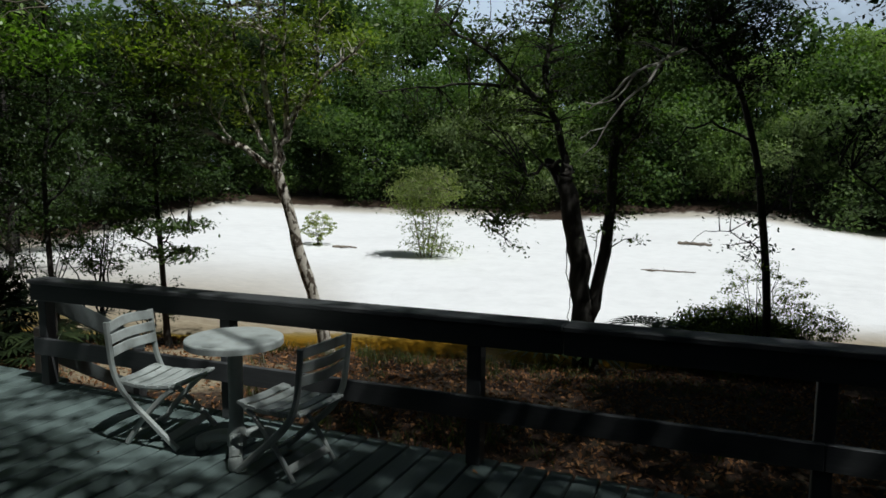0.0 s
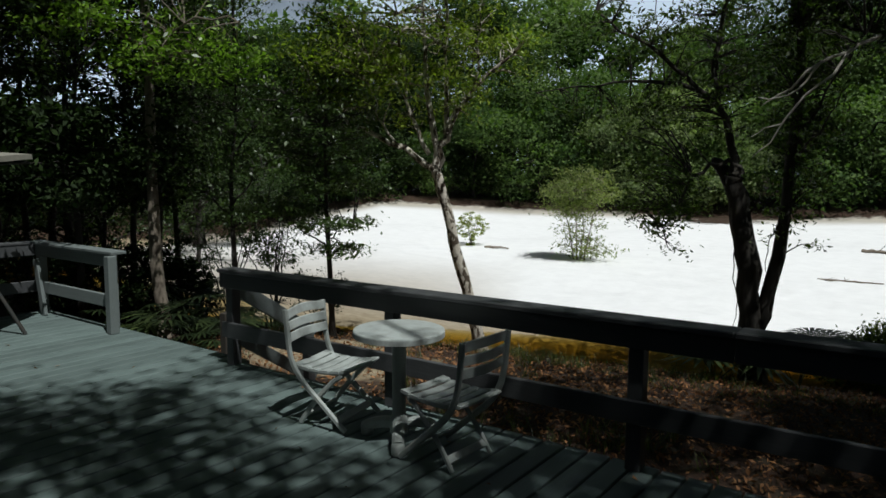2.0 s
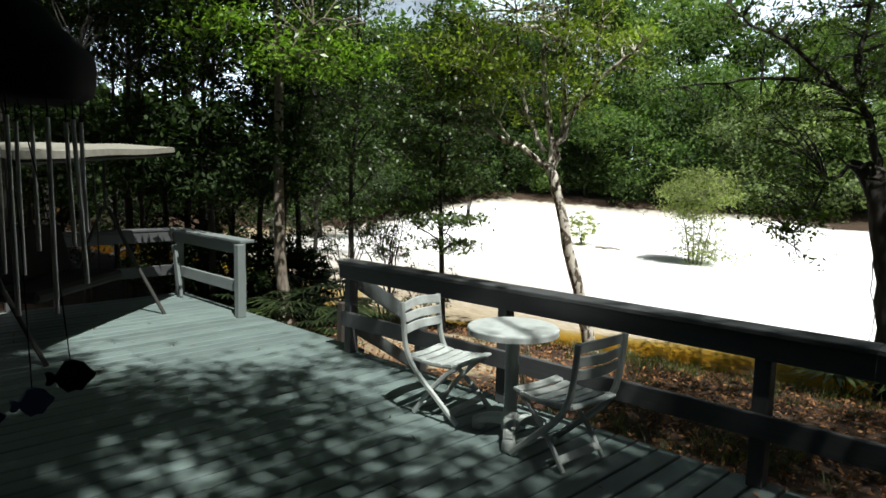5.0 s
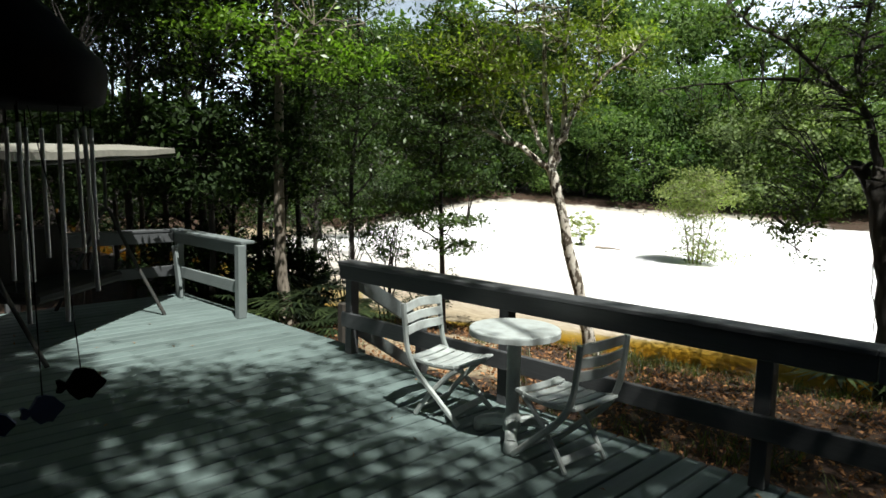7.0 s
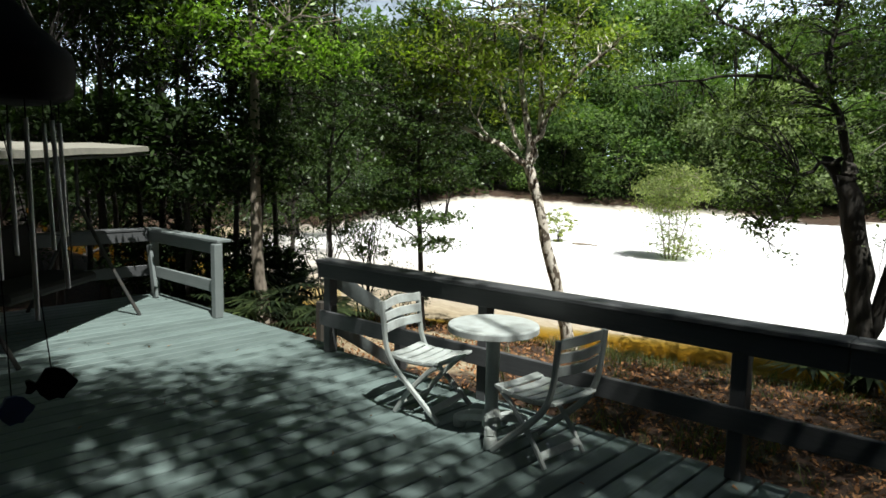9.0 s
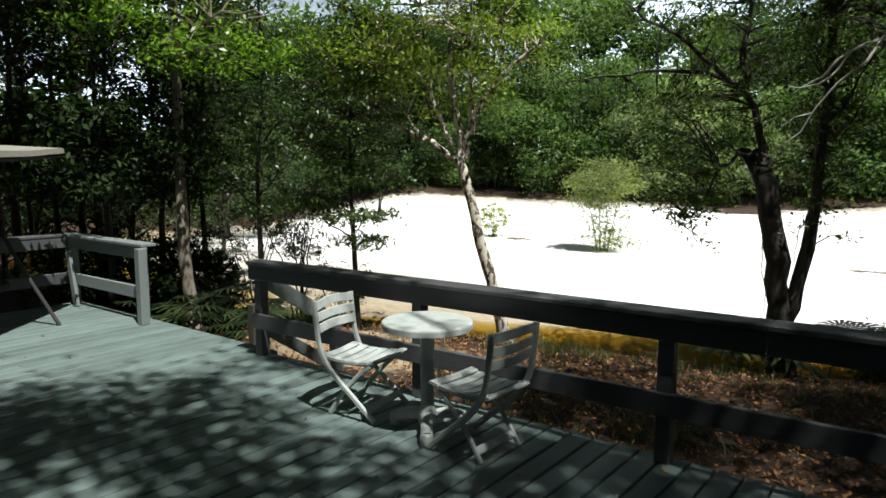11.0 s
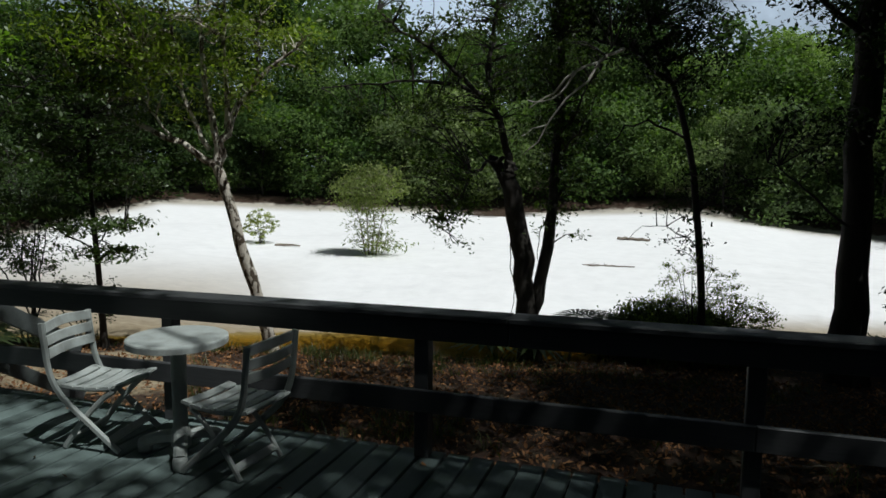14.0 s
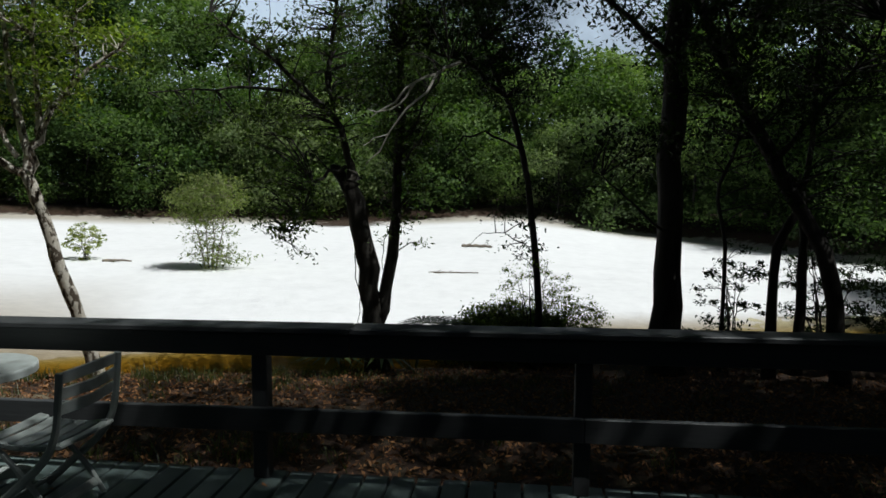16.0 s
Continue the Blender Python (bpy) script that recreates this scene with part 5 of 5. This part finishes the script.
# ---- driftwood ----
def driftwood(x, y, length, r, turn, label):
    z = gz(x, y) + 0.05
    rng = np.random.default_rng(int(abs(x * 100)))
    c, s = math.cos(radians(turn)), math.sin(radians(turn))
    p = [(x - c * length / 2, y - s * length / 2, z + r * 0.6), (x, y, z + r), (x + c * length / 2, y + s * length / 2, z + r * 0.8)]
    w = [(smooth_path(p, 10, r * 0.2, rng), np.linspace(r, r * 0.5, 10), 7)]
    for i in range(5):
        q = np.array(p[1]) + np.array([c, s, 0]) * rng.uniform(-0.4, 0.45) * length
        w.append((smooth_path([q, q + rng.normal(0, 0.16, 3) * np.array([1, 1, 0.12]) * length + np.array([0, 0, 0.015 * length])], 4), [r * 0.4, r * 0.3, r * 0.2, r * 0.08], 5))
    tagged(tubes("driftwood_log", w, BARK_GREY), label, "log")


driftwood(-12.9, 20.9, 0.9, 0.05, 10, "small dark driftwood stick on the white sand")
driftwood(-1.5, 27.2, 1.3, 0.08, -20, "weathered driftwood log on the white sand")
driftwood(-1.75, 20.3, 1.5, 0.03, 5, "thin driftwood branch on the white sand")
driftwood(1.15, 5.1, 0.36, 0.016, 25, "pale fallen stick among the leaves")
driftwood(-6.2, 9.4, 1.6, 0.05, -12, "pale branch lying at the water's edge")


# ---- house side ----
def siding():
    m, nt, b = node_mat("brown_siding")
    g = noise_tex(nt, 2.0, 8, 0.7, stretch=(30, 30, 1.5))
    nt.links.new(ramp(nt, g, [(0.3, (0.05, 0.035, 0.025)), (0.7, (0.11, 0.08, 0.055))]), b.inputs["Base Color"])
    b.inputs["Roughness"].default_value = 0.8
    bump(nt, b, g, 0.4, 0.005)
    return m


SIDING = siding()
# Unseen wall, kept dark and added to block light from behind the deck.
tagged(part("wall_south", boxed((-6.0, -2.5, -0.6), (5.6, -2.31, 3.4), 0.0), SIDING), "unseen dark brown board wall, added behind the deck to block light", "wall", kind="structure")
roof = boxed((-6.4, -2.75, 0.0), (6.0, -0.12, 0.10), 0.01, pose(0, 0, 2.50, -9, 0, 0))
tagged(part("roof", roof, SIDING), "dark brown eave of the house over the deck", "roof", kind="structure")


# ---- canopy swing ----
METAL = plastic("dark_metal_tube", (0.022, 0.024, 0.022), (0.06, 0.04, 0.025), 0.75)
FABRIC = plastic("pale_canopy_cloth", (0.25, 0.24, 0.20), (0.12, 0.115, 0.10), 0.85)
CUSHION = plastic("dark_cushion_cloth", (0.016, 0.013, 0.012), (0.008, 0.008, 0.008), 0.95)


def swing():
    m = pose(-7.495, 1.745, 0, 0, 0, 41) @ Matrix.Scale(1.055, 4)
    root = thing("canopy_swing", "garden swing seat with a pale cloth canopy on a dark A-frame", "swing", m)

    def pipe(name, pts, r=0.02, n=8):
        return tubes(name, [(smooth_path(pts, n), [r] * n, 8)], METAL, root)
    for y in (-1.22, 0.78):
        pipe("front_leg", [(0.62, y, 0.0), (0.30, y, 0.58), (0.03, y, 1.13)])
        pipe("back_leg", [(-0.60, y, 0.0), (-0.30, y, 0.55), (-0.03, y, 1.13)])
        pipe("upright", [(0, y, 1.10), (0, y, 1.40), (0, y, 1.78)])
    pipe("top_bar", [(0, -1.22, 1.74), (0, -0.2, 1.75), (0, 0.78, 1.74)])
    for y in (-0.75, 0.55):
        pipe("hanger", [(0, y, 1.74), (0.03, y, 1.2), (0.05, y, 0.5)], 0.008)
    bm = bmesh.new()
    n = 10
    top = []
    for i in range(n + 1):
        y = -1.5 + 2.6 * i / n
        sag = 0.012 * math.sin(math.pi * i / n * 2) ** 2 + 0.11 * (1 - i / n)
        top.append([bm.verts.new((x, y, z - sag * w)) for x, z, w in ((-0.62, 1.74, 1), (0.0, 1.815, 0.6), (0.62, 1.785, 0.9), (0.63, 1.735, 1), (0.61, 1.73, 1), (0.0, 1.795, 0.6), (-0.60, 1.72, 1))])
    for a, b in zip(top, top[1:]):
        for k in range(6):
            bm.faces.new((a[k], a[k + 1], b[k + 1], b[k]))
    for e in (top[0], top[-1]):
        bm.faces.new((e[0], e[1], e[5], e[6]))
        bm.faces.new((e[1], e[2], e[4], e[5]))
        bm.faces.new((e[2], e[3], e[4]))
    bmesh.ops.recalc_face_normals(bm, faces=bm.faces)
    for x, z in ((-0.60, 1.70), (0.60, 1.70)):
        pipe("canopy_rail", [(x, -1.46, z - 0.11), (x, -0.2, z - 0.05), (x, 1.06, z)], 0.016)
    pipe("canopy_end_rail", [(-0.60, 1.06, 1.70), (0, 1.06, 1.73), (0.60, 1.06, 1.70)], 0.016)
    part("canopy", bm, FABRIC, root, "pale cloth canopy with a hanging valance")
    part("seat", boxed((-0.25, -0.8, 0.40), (0.28, 0.6, 0.50), 0.03), CUSHION, root)
    part("backrest", boxed((-0.05, -0.8, 0.0), (0.05, 0.6, 0.52), 0.03, pose(-0.30, 0, 0.46, 0, -14, 0)), CUSHION, root)


swing()


# ---- wind chime ----
CHIME_WOOD = plastic("dark_carved_wood", (0.006, 0.005, 0.0045), (0.016, 0.006, 0.005), 0.75)
CHIME_WOOD.node_tree.nodes["Principled BSDF"].inputs["Specular IOR Level"].default_value = 0.1
CHIME_BLUE = plastic("dark_blue_glaze", (0.008, 0.026, 0.115), (0.012, 0.012, 0.016), 0.5)


def chime_metal():
    m, nt, b = node_mat("dull_aluminium")
    nt.links.new(ramp(nt, noise_tex(nt, 40, 4), [(0.3, (0.42, 0.42, 0.40)), (0.7, (0.62, 0.62, 0.60))]), b.inputs["Base Color"])
    b.inputs["Metallic"].default_value, b.inputs["Roughness"].default_value = 0.35, 0.4
    return m


CHIME_TUBE = chime_metal()


def fish(name, length, material, parent, at, turn):
    """A flat cut-out fish with a tail, hung from its back."""
    L = length
    out = [(0.50, 0.02), (0.40, 0.12), (0.26, 0.30), (0.05, 0.38), (-0.12, 0.36), (-0.24, 0.16), (-0.30, 0.08), (-0.42, 0.16), (-0.50, 0.14), (-0.47, 0.0),
           (-0.50, -0.12), (-0.40, -0.14), (-0.30, -0.06), (-0.24, -0.18), (-0.08, -0.34), (0.08, -0.30), (0.20, -0.33), (0.30, -0.20), (0.44, -0.08)]
    bm = bmesh.new()
    a = [bm.verts.new((x * L, -0.004, z * L)) for x, z in out]
    b = [bm.verts.new((x * L, 0.004, z * L)) for x, z in out]
    bm.faces.new(a)
    bm.faces.new(b[::-1])
    for k in range(len(out)):
        bm.faces.new((a[k], b[k], b[(k + 1) % len(out)], a[(k + 1) % len(out)]))
    bmesh.ops.recalc_face_normals(bm, faces=bm.faces)
    ob = part(name, bm, material, parent)
    ob.location, ob.rotation_euler = at, (0, 0, radians(turn))
    return ob


CHIME_AZ = radians(-76.5)
CHIME_SIDE, CHIME_DEEP = Vector((math.cos(CHIME_AZ), -math.sin(CHIME_AZ), 0)), Vector((math.sin(CHIME_AZ), math.cos(CHIME_AZ), 0))


def chime():
    root = thing("wind_chime", "wind chime of metal tubes with dark fish hung from the eave", "wind chime", pose(-0.731, -0.288, 1.796) @ Matrix.Scale(0.776, 4))
    top = part("top", revolve([(0, 0.170), (0.030, 0.158), (0.055, 0.132), (0.072, 0.120), (0.088, 0.098), (0.098, 0.092), (0.104, 0.082), (0.119, 0.068), (0.126, 0.056), (0.125, 0.03),
                               (0.121, 0.008), (0.110, 0.0), (0, 0.0)], 30), CHIME_WOOD, root, "dark carved wooden top", smooth=True)
    rng = random.Random(8)
    for v in top.data.vertices:      # hand-carved edges
        k = 1 + rng.uniform(-0.03, 0.03)
        v.co.x, v.co.y, v.co.z = v.co.x * k, v.co.y * k, v.co.z + rng.uniform(-0.003, 0.003)
    tubes("hanging_cord", [([(0, 0, 0.16), (0, 0, 0.5), (0, 0, 0.96)], [0.003] * 3, 5)], CHIME_WOOD, root)
    for side, end, deep, swing_out in ((-0.005, 0.264, 1, 0.001), (0.009, 0.294, -1, 0.003), (0.020, 0.267, 1, 0.002), (0.041, 0.229, 1, 0.003), (0.056, 0.298, -1, 0.002), (0.086, 0.220, 1, 0.006),
                                       (0.088, 0.262, -1, 0.011), (0.104, 0.196, 1, 0.003), (-0.04, 0.28, -1, 0.0), (-0.07, 0.24, 1, 0.0), (-0.095, 0.25, -1, 0.0)):
        q = CHIME_SIDE * side + CHIME_DEEP * deep * 0.9 * math.sqrt(max(0.0, 0.108 ** 2 - side ** 2))
        out = CHIME_SIDE * swing_out
        tubes("cord", [([q, q + Vector((0, 0, -0.012)), q + Vector((0, 0, -0.03))], [0.0012] * 3, 4)], CHIME_WOOD, root)
        tubes("chime_tube", [([q + Vector((0, 0, -0.028)), q + out * 0.5 + Vector((0, 0, -0.028 - end * 0.45)), q + out + Vector((0, 0, -end))], [0.0033] * 3, 10)], CHIME_TUBE, root)
    for side, deep, z, mat, L, turn in ((0.075, -0.02, -0.408, CHIME_WOOD, 0.068, 76), (0.024, 0.0, -0.446, CHIME_BLUE, 0.060, 92), (-0.035, 0.03, -0.47, CHIME_BLUE, 0.05, 70)):
        q = CHIME_SIDE * side + CHIME_DEEP * deep
        tubes("fish_cord", [([q * 0.3, q * 0.8 + Vector((0, 0, -0.2)), q + Vector((0, 0, z + 0.02))], [0.001] * 3, 4)], CHIME_WOOD, root)
        fish("fish", L, mat, root, tuple(q + Vector((0, 0, z))), turn)


chime()
